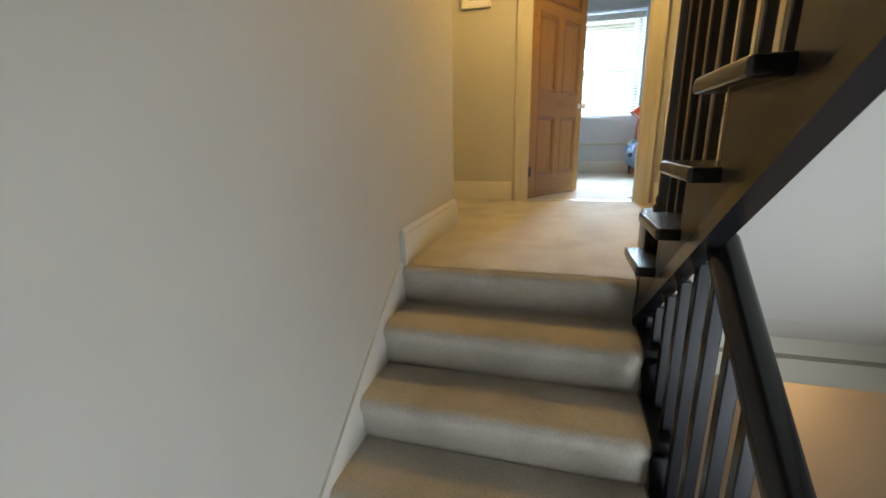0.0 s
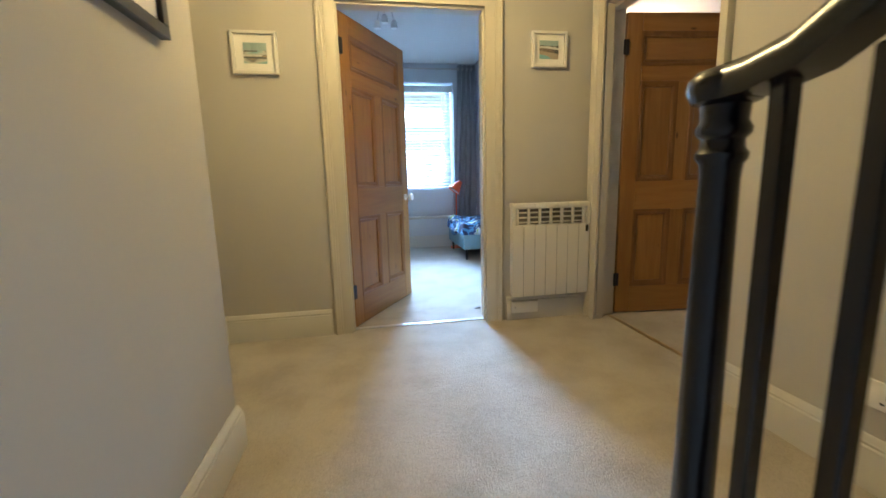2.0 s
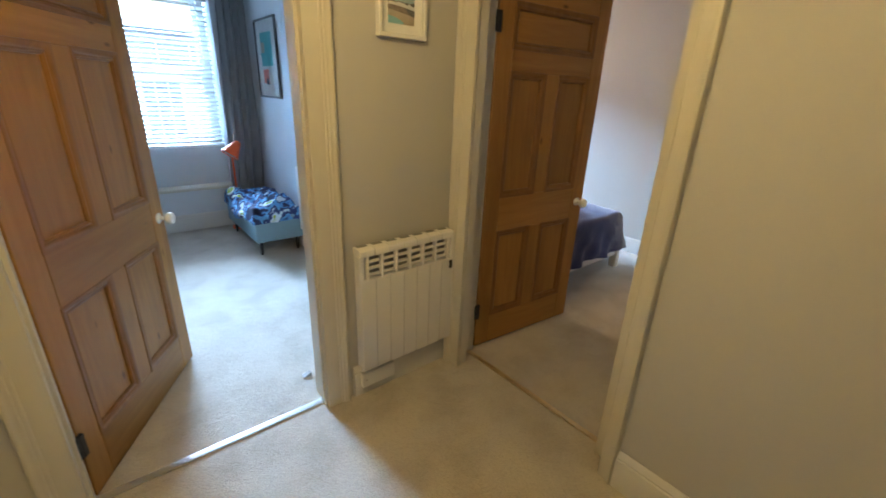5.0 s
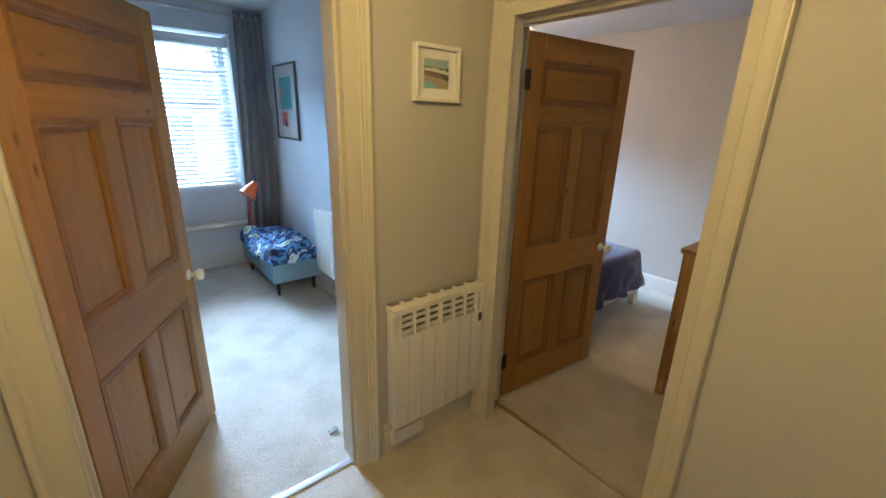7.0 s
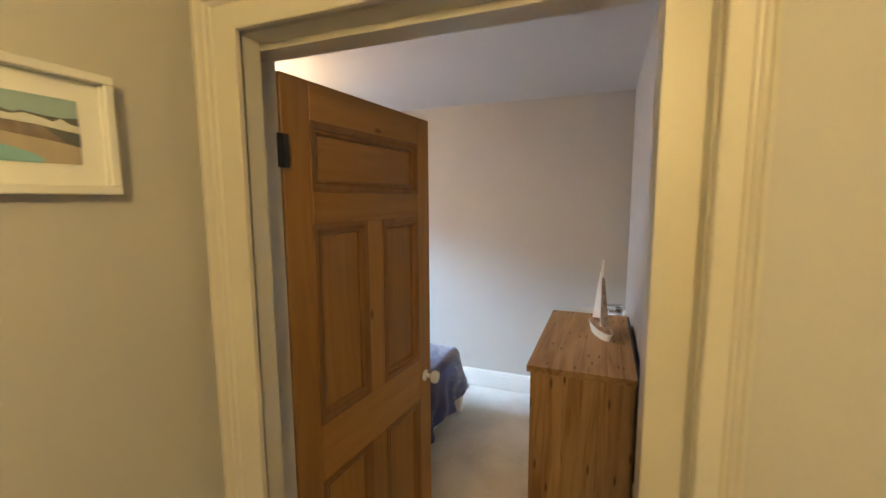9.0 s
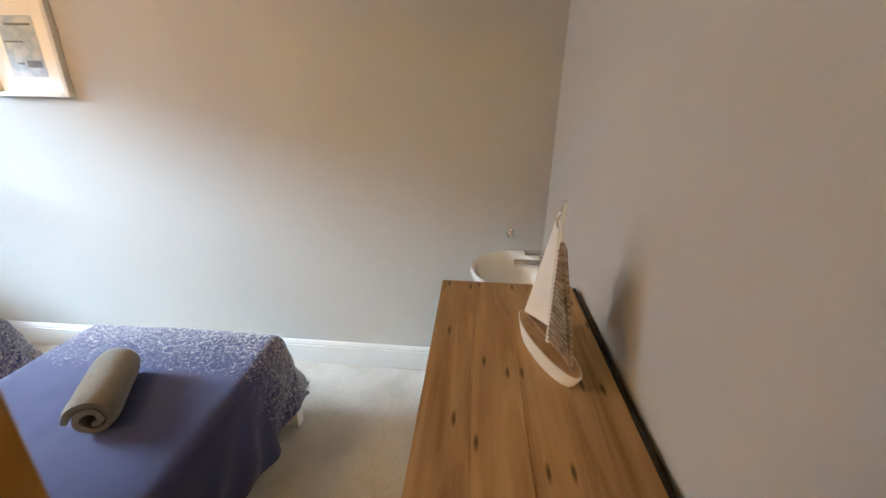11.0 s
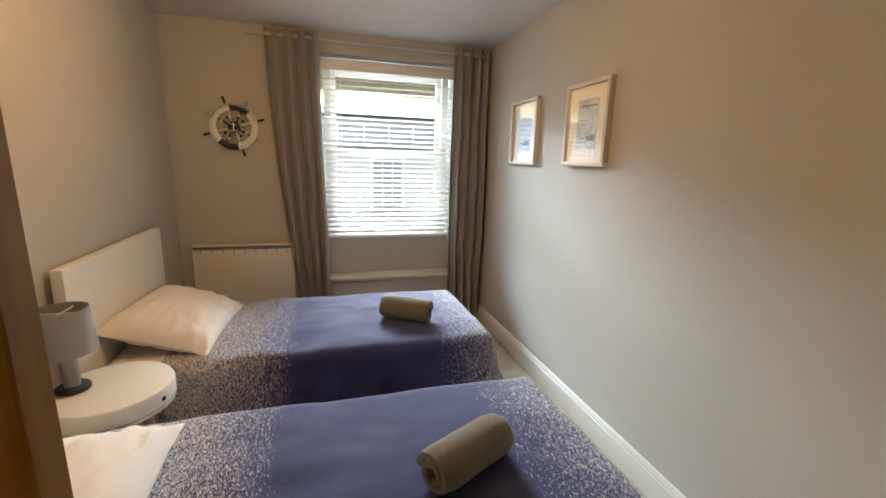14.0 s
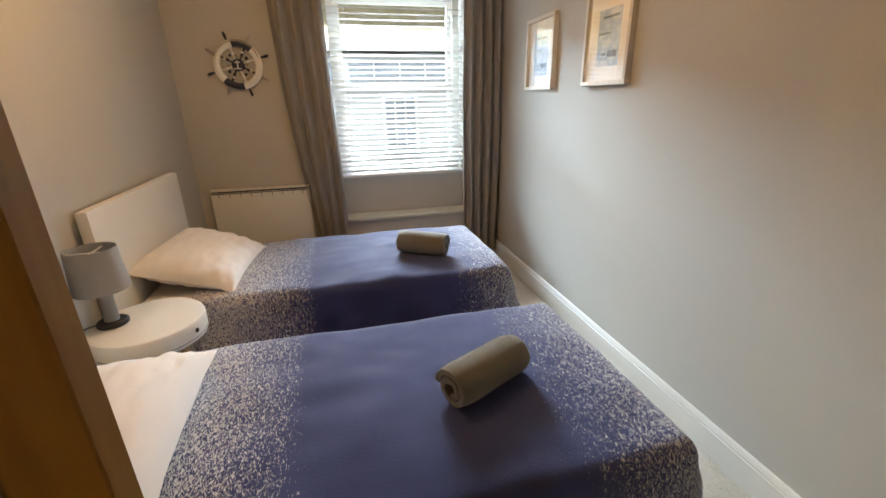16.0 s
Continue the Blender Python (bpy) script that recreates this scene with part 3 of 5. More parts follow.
def casing(name, to_world, a, b, top, label, height=1.0, first=1.0):
    """A moulded architrave round an opening from a to b along the wall; to_world(s, d, z) with d out of the wall."""
    bm = bmesh.new()
    st = []
    for s, z, us, uz in ((a, 0, -first, 0), (a, top, -first, height), (b, top, 1, height), (b, 0, 1, 0)):
        o = Vector(to_world(s, 0, z))
        st.append((o, Vector(to_world(s + us, 0, z + uz)) - o, Vector(to_world(s, 1, z)) - o))
    sweep(bm, [(a * 0.93, b) for a, b in CASE], st)
    return structure(name, bm, M_TRIM, label, "door frame", True)


casing("trim_small_bedroom_door", lambda s, d, z: (s, 4.48 - d, z), 0.25, 1.15, 2.0, "cream moulded architrave round the small bedroom doorway", 0.85)
casing("trim_twin_bedroom_door", lambda s, d, z: (1.87 - d, s, z), 3.452, 4.336, 2.0, "cream moulded architrave round the twin bedroom doorway", 0.85, 0.56)


def lining(name, blocks, label):
    base = blocks[0]
    frame_thing = tagged(thing(name, label, "door frame", (base[0], base[2], 0)), kind="structure")
    for nm, b in zip(("jamb", "jamb", "head", "stop_bead", "stop_bead", "stop_bead"), blocks):
        part(nm, one_box(*b), M_TRIM, frame_thing, "", False)
    return frame_thing


lining("door_lining_small_bedroom", [(0.235, 0.252, 4.466, 4.62, 0, 2.0), (1.148, 1.165, 4.466, 4.62, 0, 2.0), (0.235, 1.165, 4.466, 4.62, 2.0, 2.02), (0.252, 0.264, 4.50, 4.535, 0, 1.988), (1.136, 1.148, 4.50, 4.535, 0, 2.0), (0.252, 1.148, 4.50, 4.535, 1.988, 2.0)], "cream door lining with stop bead")
lining("door_lining_twin_bedroom", [(1.884, 2.052, 3.432, 3.454, 0, 2.0), (1.936, 2.052, 4.412, 4.42, 0, 2.0), (1.884, 2.052, 3.432, 4.42, 2.0, 2.02), (1.945, 2.052, 3.454, 3.518, 0, 2.0), (1.884, 1.936, 4.347, 4.42, 0, 2.0), (1.945, 2.0, 3.518, 4.412, 1.985, 2.0)], "cream rebated door lining with stop bead")

# ---- stairs: lower flight ----
G1, R1 = 0.237, 0.176
lower_flight = tagged(thing("stair_flight_lower", "beige carpeted stairs climbing to the landing", "stairs", (0.37, 2.4, -0.2)), kind="structure")
step_rng = random.Random(5)
for k in range(15):
    y, z = 2.37 - G1 * k, -R1 * k
    a, b = step_rng.uniform(-0.003, 0.003), step_rng.uniform(-0.004, 0.002)
    back = 2.42 if k == 0 else y + G1 + 0.030
    outline = [(back, z), (y + 0.040, z), (y + 0.022, z - 0.003), (y + 0.009 + a, z - 0.011), (y + 0.001 + a, z - 0.024), (y + 0.001 + a, z - 0.040), (y + 0.008 + a, z - 0.056), (y + 0.018, z - 0.075 + b), (y + 0.024, z - R1 + 0.020), (y + 0.034, z - R1 + 0.005), (y + 0.036, z - R1 - 0.010), (back, z - R1 - 0.010)]
    part("step", prism(bmesh.new(), outline, "x", -0.116, 0.845), M_CARPET, lower_flight)
bm = prism(bmesh.new(), [(2.43, 0.0), (2.405, 0.0), (2.35, 0.030), (-1.2, 0.030 - 3.55 * R1 / G1), (-1.2, -0.35 - 3.55 * R1 / G1), (2.43, -0.35)], "x", -0.125, -0.114)
structure("trim_stair_west", bm, M_SKIRT, "white skirting board stepping down beside the stairs", "skirting board")

# ---- stairs: upper flight ----
G2, R2 = 0.217, 0.171
NOSE = lambda k: (2.37 - G2 * k, 0.135 + R2 * k)
upper_flight = tagged(thing("stair_flight_upper", "beige carpeted stairs climbing to the floor above", "stairs", (1.37, 2.37, 0)), kind="structure")
for k in range(14):
    y, z = NOSE(k)
    low = max(0.0, z - R2)
    part("step", prism(bmesh.new(), [(y - 0.02, low), (y - 0.02, z - 0.03), (y, z - 0.022), (y, z - 0.006), (y - 0.012, z), (y - G2 - 0.03, z), (y - G2 - 0.03, z - 0.03)], "x", 0.872, 1.87), M_CARPET, upper_flight)
yl, zl = NOSE(13)
bm = prism(bmesh.new(), [(2.63, -0.27), (2.32, -0.065), (2.05, 0.145), (yl - 0.2, zl - 0.145), (yl - 0.5, zl - 0.145), (yl - 0.5, zl - 0.16), (yl - 0.19, zl - 0.16), (2.045, 0.13), (2.31, -0.08), (2.63, -0.285)], "x", 0.90, 1.87)
structure("ceiling_under_stairs", bm, M_WALL, "greyish plaster slope below the upper stairs", "ceiling")
bm = prism(bmesh.new(), [(2.68, -0.25), (2.655, -0.25), (2.655, -0.37), (2.63, -0.38), (2.63, -0.49), (2.68, -0.49)], "x", 0.90, 1.87)
structure("trim_landing_fascia", bm, M_TRIM, "white moulded fascia below the landing edge", "trim")

# closed string of the upper flight with the tread ends standing out of it
bm = bmesh.new()
outline = [(2.36, -0.02), (2.36, 0.12)]
for k in range(14):
    y, z = NOSE(k)
    outline += [(y - 0.03, z - 0.028)] if k == 0 else [(y - 0.03, NOSE(k - 1)[1] - 0.028), (y - 0.03, z - 0.028)]
outline += [(yl - 0.5, zl - 0.028), (yl - 0.5, zl - 0.20), (yl - 0.3, zl - 0.20), (2.07, 0.11), (2.36, -0.10)]
stair_rail = thing("stair_balustrade", "black gloss painted stair balustrade with turned newel post", "balustrade", (0.86, 2.4, 0))
part("string", prism(bm, outline, "x", 0.846, 0.871), M_BROWN, stair_rail, "black-brown painted stair string", False)
slope = R2 / G2
lo1 = (yl - 0.3, zl - 0.30)
bm = prism(bmesh.new(), [(2.37, -0.105), (2.075, 0.108), (lo1[0], lo1[1] + 0.09), (lo1[0], lo1[1] + 0.04), (2.065, 0.062), (2.37, -0.158)], "x", 0.838, 0.884)
part("string_moulding", bm, M_BLACK, stair_rail, "black moulded lower edge")
for k in range(13):
    y, z = NOSE(k)
    bm = one_box(0.787, 0.928, y - 0.262, y + 0.004, z - 0.030, z + 0.003, 0.011, 3)
    part("tread_end", bm, M_BLACK, stair_rail)
RAIL = lambda y: 0.135 + slope * (2.37 - y) + 0.865
for k in range(12):
    y, z = NOSE(k)
    for d in (0.074, 0.182):
        yy = y - d
        if yy > 2.32:
            continue
        bm = one_box(0.8975, 0.9225, yy - 0.0125, yy + 0.0125, z, (RAIL(yy) if yy < 2.15 else 1.09), 0.003, 1)
        part("baluster", bm, M_BLACK, stair_rail)
part("newel_plinth", one_box(0.846, 0.966, 2.332, 2.452, -0.22, 0.275, 0.006, 2), M_BLACK, stair_rail)
bm = lathe(bmesh.new(), [(0.0427, 0.275), (0.0445, 0.285), (0.0409, 0.295), (0.0356, 0.30), (0.0383, 0.312), (0.0356, 0.325), (0.0303, 0.335), (0.0320, 0.36), (0.0303, 0.6), (0.0267, 0.960), (0.0285, 0.980), (0.0338, 0.987), (0.0347, 0.995), (0.0294, 1.003), (0.0285, 1.015), (0.0356, 1.023), (0.0365, 1.031), (0.0312, 1.041), (0.0329, 1.07)], (0.918, 2.392, 0))
part("newel_post", bm, M_BLACK, stair_rail)
bm = lathe(bmesh.new(), [(0.0320, 1.063), (0.0445, 1.068), (0.0516, 1.083), (0.0498, 1.099), (0.0392, 1.111), (0.0196, 1.117)], (0.918, 2.392, 0))
part("newel_cap", bm, M_BLACK, stair_rail)
bm = bmesh.new()
rail_pts = [(2.40, 1.091), (2.33, 1.093), (2.27, 1.105), (2.21, 1.138), (2.15, 1.19), (2.05, RAIL(2.05) + 0.01)] + [(y, RAIL(y) + 0.01) for y in (1.8, 1.2, 0.5, -0.2)]
prof = [(-0.030, -0.024), (0.030, -0.024), (0.034, -0.004), (0.030, 0.012), (0.018, 0.024), (0, 0.028), (-0.018, 0.024), (-0.030, 0.012), (-0.034, -0.004)]


def rail_stations(pts, x):
    st = []
    for i, (y, z) in enumerate(pts):
        a, b = pts[max(i - 1, 0)], pts[min(i + 1, len(pts) - 1)]
        d = Vector((0, b[0] - a[0], b[1] - a[1])).normalized()
        st.append((Vector((x, y, z)), Vector((1, 0, 0)), Vector((1, 0, 0)).cross(d) * (1 if d.y < 0 else -1) * -1))
    return st


sweep(bm, prof, rail_stations(rail_pts, 0.911))
part("handrail", bm, M_BLACK, stair_rail)

lower_rail = thing("lower_balustrade", "black painted balustrade of the lower stairs", "balustrade", (0.87, 1.5, -1.0))
bm = bmesh.new()
s1 = R1 / G1
LR = lambda y: 0.290 - s1 * (1.745 - y)
sweep(bm, prof, rail_stations([(1.775, LR(1.775)), (1.45, LR(1.45)), (0.8, LR(0.8)), (0.0, LR(0.0)), (-1.2, LR(-1.2))], 0.900))
part("handrail", bm, M_BLACK, lower_rail)
for k in range(13):
    for d in (0.05, 0.165):
        y = 2.37 - G1 * k - d
        top = LR(y) - 0.02 if y < 1.745 else (2.07 - y) * 0.735 + 0.075
        part("baluster", one_box(0.878, 0.908, y - 0.015, y + 0.015, -R1 * (k + 1) + 0.02, top, 0.003, 1), M_BLACK, lower_rail)
bm = bmesh.new()
outline = []
for k in range(14):
    y, z = 2.37 - G1 * k, -R1 * k
    outline += [(y + 0.01, z + 0.012), (y - 0.012, z - 0.004), (y - 0.006, z - 0.03), (y + 0.02, z - 0.055), (y + 0.006, z - 0.09), (y - 0.012, z - 0.13), (y - 0.004, z - R1 + 0.02)]
outline += [(2.37 - G1 * 14, -R1 * 14), (2.37 - G1 * 14, -R1 * 14 - 0.3), (2.38, -0.32)]
part("cut_string", prism(bm, outline, "x", 0.846, 0.925), M_BLACK, lower_rail, "black cut string with scrolled step brackets", False)

# ---- doors ----


def panel_door(name, label, width, height, m, swing_sign):
    """A five-panel pine door hung at the local origin, leaf along +x, faces at y 0 and y -0.042 * sign."""
    d = thing(name, label, "door")
    SHIFT.pop(d.name)
    t = 0.042
    st, top, frieze0, frieze1, lock0, lock1, bot = 0.105, height - 0.115, height - 0.315, height - 0.42, 0.93, 0.73, 0.20
    zb = 0.008
    y0, y1 = (0, t) if swing_sign > 0 else (-t, 0)

    def bar(nm, x0, x1, z0, z1, mt, parent=d):
        return part(nm, one_box(x0, x1, y0, y1, z0, z1, 0.0025, 1), mt, parent, "", False)

    bar("stile", 0, st, zb, height, M_PINE)
    bar("stile", width - st, width, zb, height, M_PINE)
    for z0, z1 in ((top, height), (frieze1, frieze0), (lock1, lock0), (zb, bot)):
        bar("rail", st, width - st, z0, z1, M_PINE_X)
    mid = width / 2
    for z0, z1 in ((lock0, frieze1), (bot, lock1)):
        bar("muntin", mid - 0.05, mid + 0.05, z0, z1, M_PINE)
    holes = [(st, width - st, frieze0, top, M_PINE_X)]
    for z0, z1 in ((lock0, frieze1), (bot, lock1)):
        holes += [(st, mid - 0.05, z0, z1, M_PINE), (mid + 0.05, width - st, z0, z1, M_PINE)]
    yc = (y0 + y1) / 2
    for x0, x1, z0, z1, mt in holes:
        p = part("panel", one_box(x0, x1, yc - 0.005, yc + 0.005, z0, z1), mt, d, "", False)
        for face in (y0, y1):
            s = 1 if face > yc else -1
            inner = yc + s * 0.0052
            outer = face - s * 0.003
            bm = bmesh.new()
            pr = [(0, inner), (0.034, inner), (0.0335, inner + s * 0.006), (0.026, inner + s * 0.012), (0.020, inner + s * 0.010), (0.014, outer + s * 0.002), (0.004, outer + s * 0.007), (-0.004, outer + s * 0.006), (-0.006, outer + s * 0.002)]
            rings = []
            for cx, cz, ux, uz in ((x0, z0, 1, 1), (x1, z0, -1, 1), (x1, z1, -1, -1), (x0, z1, 1, -1)):
                rings.append([bm.verts.new((cx + ux * a, b, cz + uz * a)) for a, b in pr])
            for i in range(4):
                for k in range(len(pr) - 1):
                    bm.faces.new((rings[i][k], rings[i][k + 1], rings[(i + 1) % 4][k + 1], rings[(i + 1) % 4][k]))
            part("panel_moulding", bm, M_PINE_DARK, p, "stained moulding darkened further for the shade in its creases")
    for s, face in ((1, y1), (-1, y0)):
        k = lathe(bmesh.new(), [(0.026, 0), (0.026, 0.004), (0.020, 0.006), (0.010, 0.010), (0.009, 0.028), (0.014, 0.032), (0.026, 0.040), (0.030, 0.052), (0.026, 0.064), (0.012, 0.070)], (width - 0.052, face, 0.835), 20, Euler((radians(-90 * s), 0, 0)).to_matrix())
        part("knob", k, M_CHINA, d, "white china door knob")
    for z in (0.25, 1.775):
        part("hinge", boxes((-0.026, 0.006, y0 - 0.0115, y0 - 0.0085, z - 0.045, z + 0.045), (-0.009, 0.010, y0 - 0.014, y0 - 0.0005, z - 0.045, z + 0.045)), M_IRON, d, "black iron butt hinge", False)
    d.matrix_world = m
    return d


panel_door("door_1", "open stripped pine five-panel door to the small bedroom", 0.875, 1.975, pose(0.268, 4.548, 0, 0, 0, 59.5), 1)
panel_door("door_2", "open stripped pine five-panel door to the twin bedroom", 0.818, 1.985, pose(2.071, 4.419, 0, 0, 0, -5.5), 1)
structure("threshold_small_bedroom", one_box(0.252, 1.148, 4.515, 4.55, 0.0, 0.007, 0.003), M_ALU, "aluminium carpet strip in the doorway", "threshold", True)
structure("threshold_twin_bedroom", one_box(2.0, 2.03, 3.518, 4.412, 0.0, 0.006, 0.003), M_BRASSY, "pale metal carpet strip in the doorway", "threshold", True)

# ---- landing things ----


def picture(name, label, w, h, m, frame_mat, bar=0.022, depth=0.03, mount=0.035, art=None, glazed=True):
    """A framed print in the local x-z plane, facing -y, back on y 0, lower left corner at the origin."""
    p = thing(name, label, "picture")
    SHIFT.pop(p.name)
    for b in ((0, w, -depth, 0, 0, bar), (0, w, -depth, 0, h - bar, h), (0, bar, -depth, 0, bar, h - bar), (w - bar, w, -depth, 0, bar, h - bar)):
        part("frame_bar", one_box(*b, 0.002, 1), frame_mat, p, "", False)
    part("mount", one_box(bar, w - bar, -0.010, -0.004, bar, h - bar), M_MAT, p, "white card mount", False)
    ax0, ax1, az0, az1 = bar + mount, w - bar - mount, bar + mount, h - bar - mount
    for nm, mt, *shape, lift in art or []:
        if len(shape) == 1:
            part(nm, prism(bmesh.new(), [(ax0 + (ax1 - ax0) * u, az0 + (az1 - az0) * v) for u, v in shape[0]], "y", -0.0112 - lift * 0.0004, -0.0101), mt, p, "", False)
            continue
        u0, u1, v0, v1 = shape
        part(nm, one_box(ax0 + (ax1 - ax0) * u0, ax0 + (ax1 - ax0) * u1, -0.0112 - lift * 0.0004, -0.0101, az0 + (az1 - az0) * v0, az0 + (az1 - az0) * v1), mt, p, "", False)
    if glazed:
        g = part("glass", one_box(bar, w - bar, -depth + 0.009, -depth + 0.011, bar, h - bar), M_GLASS, p, "", False)
        g.visible_shadow = False
    p.matrix_world = m
    return p


beach = [("print", M_PRINT_SKY, 0, 1, 0.5, 1, 0), ("print_sand", M_PRINT_SAND, 0, 1, 0.0, 0.5, 1),
         ("print_cliff", M_PRINT_HILL, [(0, 0.73), (0.15, 0.75), (0.3, 0.70), (0.38, 0.74), (0.6, 0.71), (0.8, 0.70), (1, 0.73), (1, 0.5), (0, 0.5)], 2),
         ("print_houses", M_PRINT_WHITE, [(0, 0.65), (0.1, 0.70), (0.28, 0.67), (0.4, 0.71), (0.6, 0.67), (0.7, 0.63), (0.8, 0.69), (0.9, 0.62), (1, 0.6), (1, 0.5), (0, 0.56)], 3),
         ("print_shingle", M_PRINT_STONE, [(0, 0.60), (0.55, 0.56), (0.9, 0.5), (1, 0.48), (1, 0.28), (0.7, 0.34), (0.3, 0.40), (0, 0.45)], 4),
         ("print_groyne", M_PRINT_HILL, [(0.6, 0.54), (1, 0.48), (1, 0.27), (0.85, 0.32)], 5),
         ("print_pool", M_PRINT_WATER, [(0, 0.25), (0.25, 0.21), (0.45, 0.14), (0.58, 0.06), (0.55, 0), (0, 0)], 3)]
waves = [("print", M_SEA, 0, 1, 0, 1, 0), ("print_sky", M_PRINT_SKY, 0, 1, 0.62, 1, 1), ("print_wave", M_PRINT_WHITE, 0, 0.8, 0.34, 0.42, 2), ("print_wave", M_PRINT_HILL, 0, 1, 0.24, 0.32, 1), ("print_wave", M_PRINT_HILL, 0, 0.6, 0.56, 0.62, 2)]
picture("framed_beach_print", "small beach print in a deep white box frame", 0.230, 0.214, pose(1.449, 4.48, 1.654), M_FRAME_W, 0.016, 0.032, 0.036, beach)
picture("framed_sea_print", "small wave print in a deep white box frame", 0.244, 0.23, pose(-0.317, 4.48, 1.582), M_FRAME_W, 0.016, 0.032, 0.044, waves)
view_art = [("print", M_PRINT_WATER, 0, 1, 0, 1, 0), ("print_land", M_MOSS, 0, 1, 0.1, 0.32, 1), ("print_sky", M_PRINT_WHITE, 0, 1, 0.55, 1, 1)]
picture("framed_landscape", "large landscape print in a dark grey frame above the stairs", 0.50, 0.62, pose(-0.125, 2.638, 1.352, 0, 0, 90), M_FRAME_B, 0.032, 0.025, 0.05, view_art)


def panel_radiator():
    r = thing("electric_radiator", "white seven-fin electric radiator hung on the landing wall", "radiator", (1.57, 4.47, 0.17))
    x0, x1, z0, z1 = 1.302, 1.842, 0.176, 0.804
    part("body", one_box(x0 + 0.004, x1 - 0.004, 4.418, 4.462, z0 + 0.01, z1 - 0.008, 0.006, 2), M_RAD, r)
    w = (x1 - x0) / 7
    for k in range(7):
        a, b = x0 + w * k + 0.0018, x0 + w * (k + 1) - 0.0018
        prof = [(4.420, z0), (4.398, z0 + 0.004), (4.393, z0 + 0.02), (4.393, z1 - 0.155), (4.395, z1 - 0.145), (4.418, z1 - 0.143)]
        part("fin", prism(bmesh.new(), prof, "x", a, b), M_RAD, r)
        lip = [(4.462, z1), (4.412, z1), (4.399, z1 - 0.006), (4.394, z1 - 0.02), (4.397, z1 - 0.034), (4.420, z1 - 0.036), (4.462, z1 - 0.03)]
        part("fin_top", prism(bmesh.new(), lip, "x", a, b), M_RAD, r)
        if k < 6:
            c = x0 + w * (k + 1)
            # Grey plates and strips hold the shade inside the vents and fin gaps.
            part("vent", one_box(c - 0.030, c + 0.030, 4.4172, 4.4185, z1 - 0.140, z1 - 0.040), M_VENT, r, "dark louvred vent", False)
            part("seam_shade", one_box(c - 0.0017, c + 0.0017, 4.3965, 4.4175, z0 + 0.006, z1 - 0.158), M_VENT, r, "", False)
            for q in range(3):
                part("louvre", prism(bmesh.new(), [(4.417, z1 - 0.125 + q * 0.032), (4.400, z1 - 0.131 + q * 0.032), (4.398, z1 - 0.125 + q * 0.032), (4.415, z1 - 0.121 + q * 0.032)], "x", c - 0.029, c + 0.029), M_RAD, r, "", False)
    for k in range(7):
        c = x0 + w * (k + 0.5)
        # Grey patch in place of a shaded cut-out in the top edge.
        part("top_slot_shade", one_box(c - 0.026, c + 0.026, 4.438, 4.4625, z1 - 0.002, z1 + 0.0008), M_VENT, r, "", False)
    for x in [x0 + 0.006] + [x0 + w * (k + 0.5) for k in range(7)] + [x1 - 0.006]:
        hw = 0.0065 if 0.2 < (x - x0) / w < 6.8 else 0.011
        part("rib", one_box(x - hw, x + hw, 4.396, 4.42, z1 - 0.146, z1 - 0.03, 0.002, 1), M_RAD, r, "", False)
    part("control", one_box(x1 - 0.030, x1 - 0.012, 4.386, 4.3935, z1 - 0.20, z1 - 0.155, 0.002, 1), M_DARK, r, "small black display", False)
    for x in (x0 + 0.12, x1 - 0.12):
        part("bracket", one_box(x - 0.015, x + 0.015, 4.455, 4.48, z0 + 0.1, z1 - 0.1), M_RAD, r, "", False)


panel_radiator()
box_j = thing("junction_box", "white plastic spur box on the skirting below the radiator", "socket", (1.41, 4.44, 0.05))
part("cover", one_box(1.315, 1.50, 4.432, 4.4585, 0.055, 0.135, 0.004, 2), M_WHITE, box_j)
part("screw", lathe(bmesh.new(), [(0.005, 0), (0.005, 0.002), (0.003, 0.003)], (1.335, 4.432, 0.095), 10, Euler((radians(90), 0, 0)).to_matrix()), M_STEEL, box_j)

stop = thing("door_stop", "small grey rubber door stop on the carpet beside the jamb", "door stop", (1.155, 4.765, 0))
part("wedge", prism(bmesh.new(), [(1.135, 0.0), (1.18, 0.0), (1.18, 0.016), (1.172, 0.018), (1.135, 0.004)], "y", 4.755, 4.778), M_GRILLE, stop)

sock = thing("double_socket", "white plastic double wall socket on the landing wall", "socket", (1.86, 2.76, 0.32))
part("plate", one_box(1.861, 1.871, 2.686, 2.832, 0.258, 0.344, 0.003, 2), M_WHITE, sock)
for y in (2.725, 2.793):
    part("switch", one_box(1.8575, 1.8615, y - 0.008, y + 0.008, 0.316, 0.334, 0.001, 1), M_WHITE, sock)
    for dy, dz, w, h in ((0, 0.022, 0.003, 0.007), (-0.011, 0.0, 0.006, 0.003), (0.011, 0.0, 0.006, 0.003)):
        part("pin_hole", one_box(1.8602, 1.8612, y + dy - w, y + dy + w, 0.280 + dz - h, 0.280 + dz + h), M_DARK, sock, "", False)

CH = (0.45, 3.63)
chand = thing("landing_ceiling_light", "dark metal ceiling light with glowing white glass cups", "ceiling light", (*CH, 2.42))
part("canopy", lathe(bmesh.new(), [(0.045, 2.385), (0.055, 2.395), (0.06, 2.42)], (*CH, 0)), M_IRON, chand)
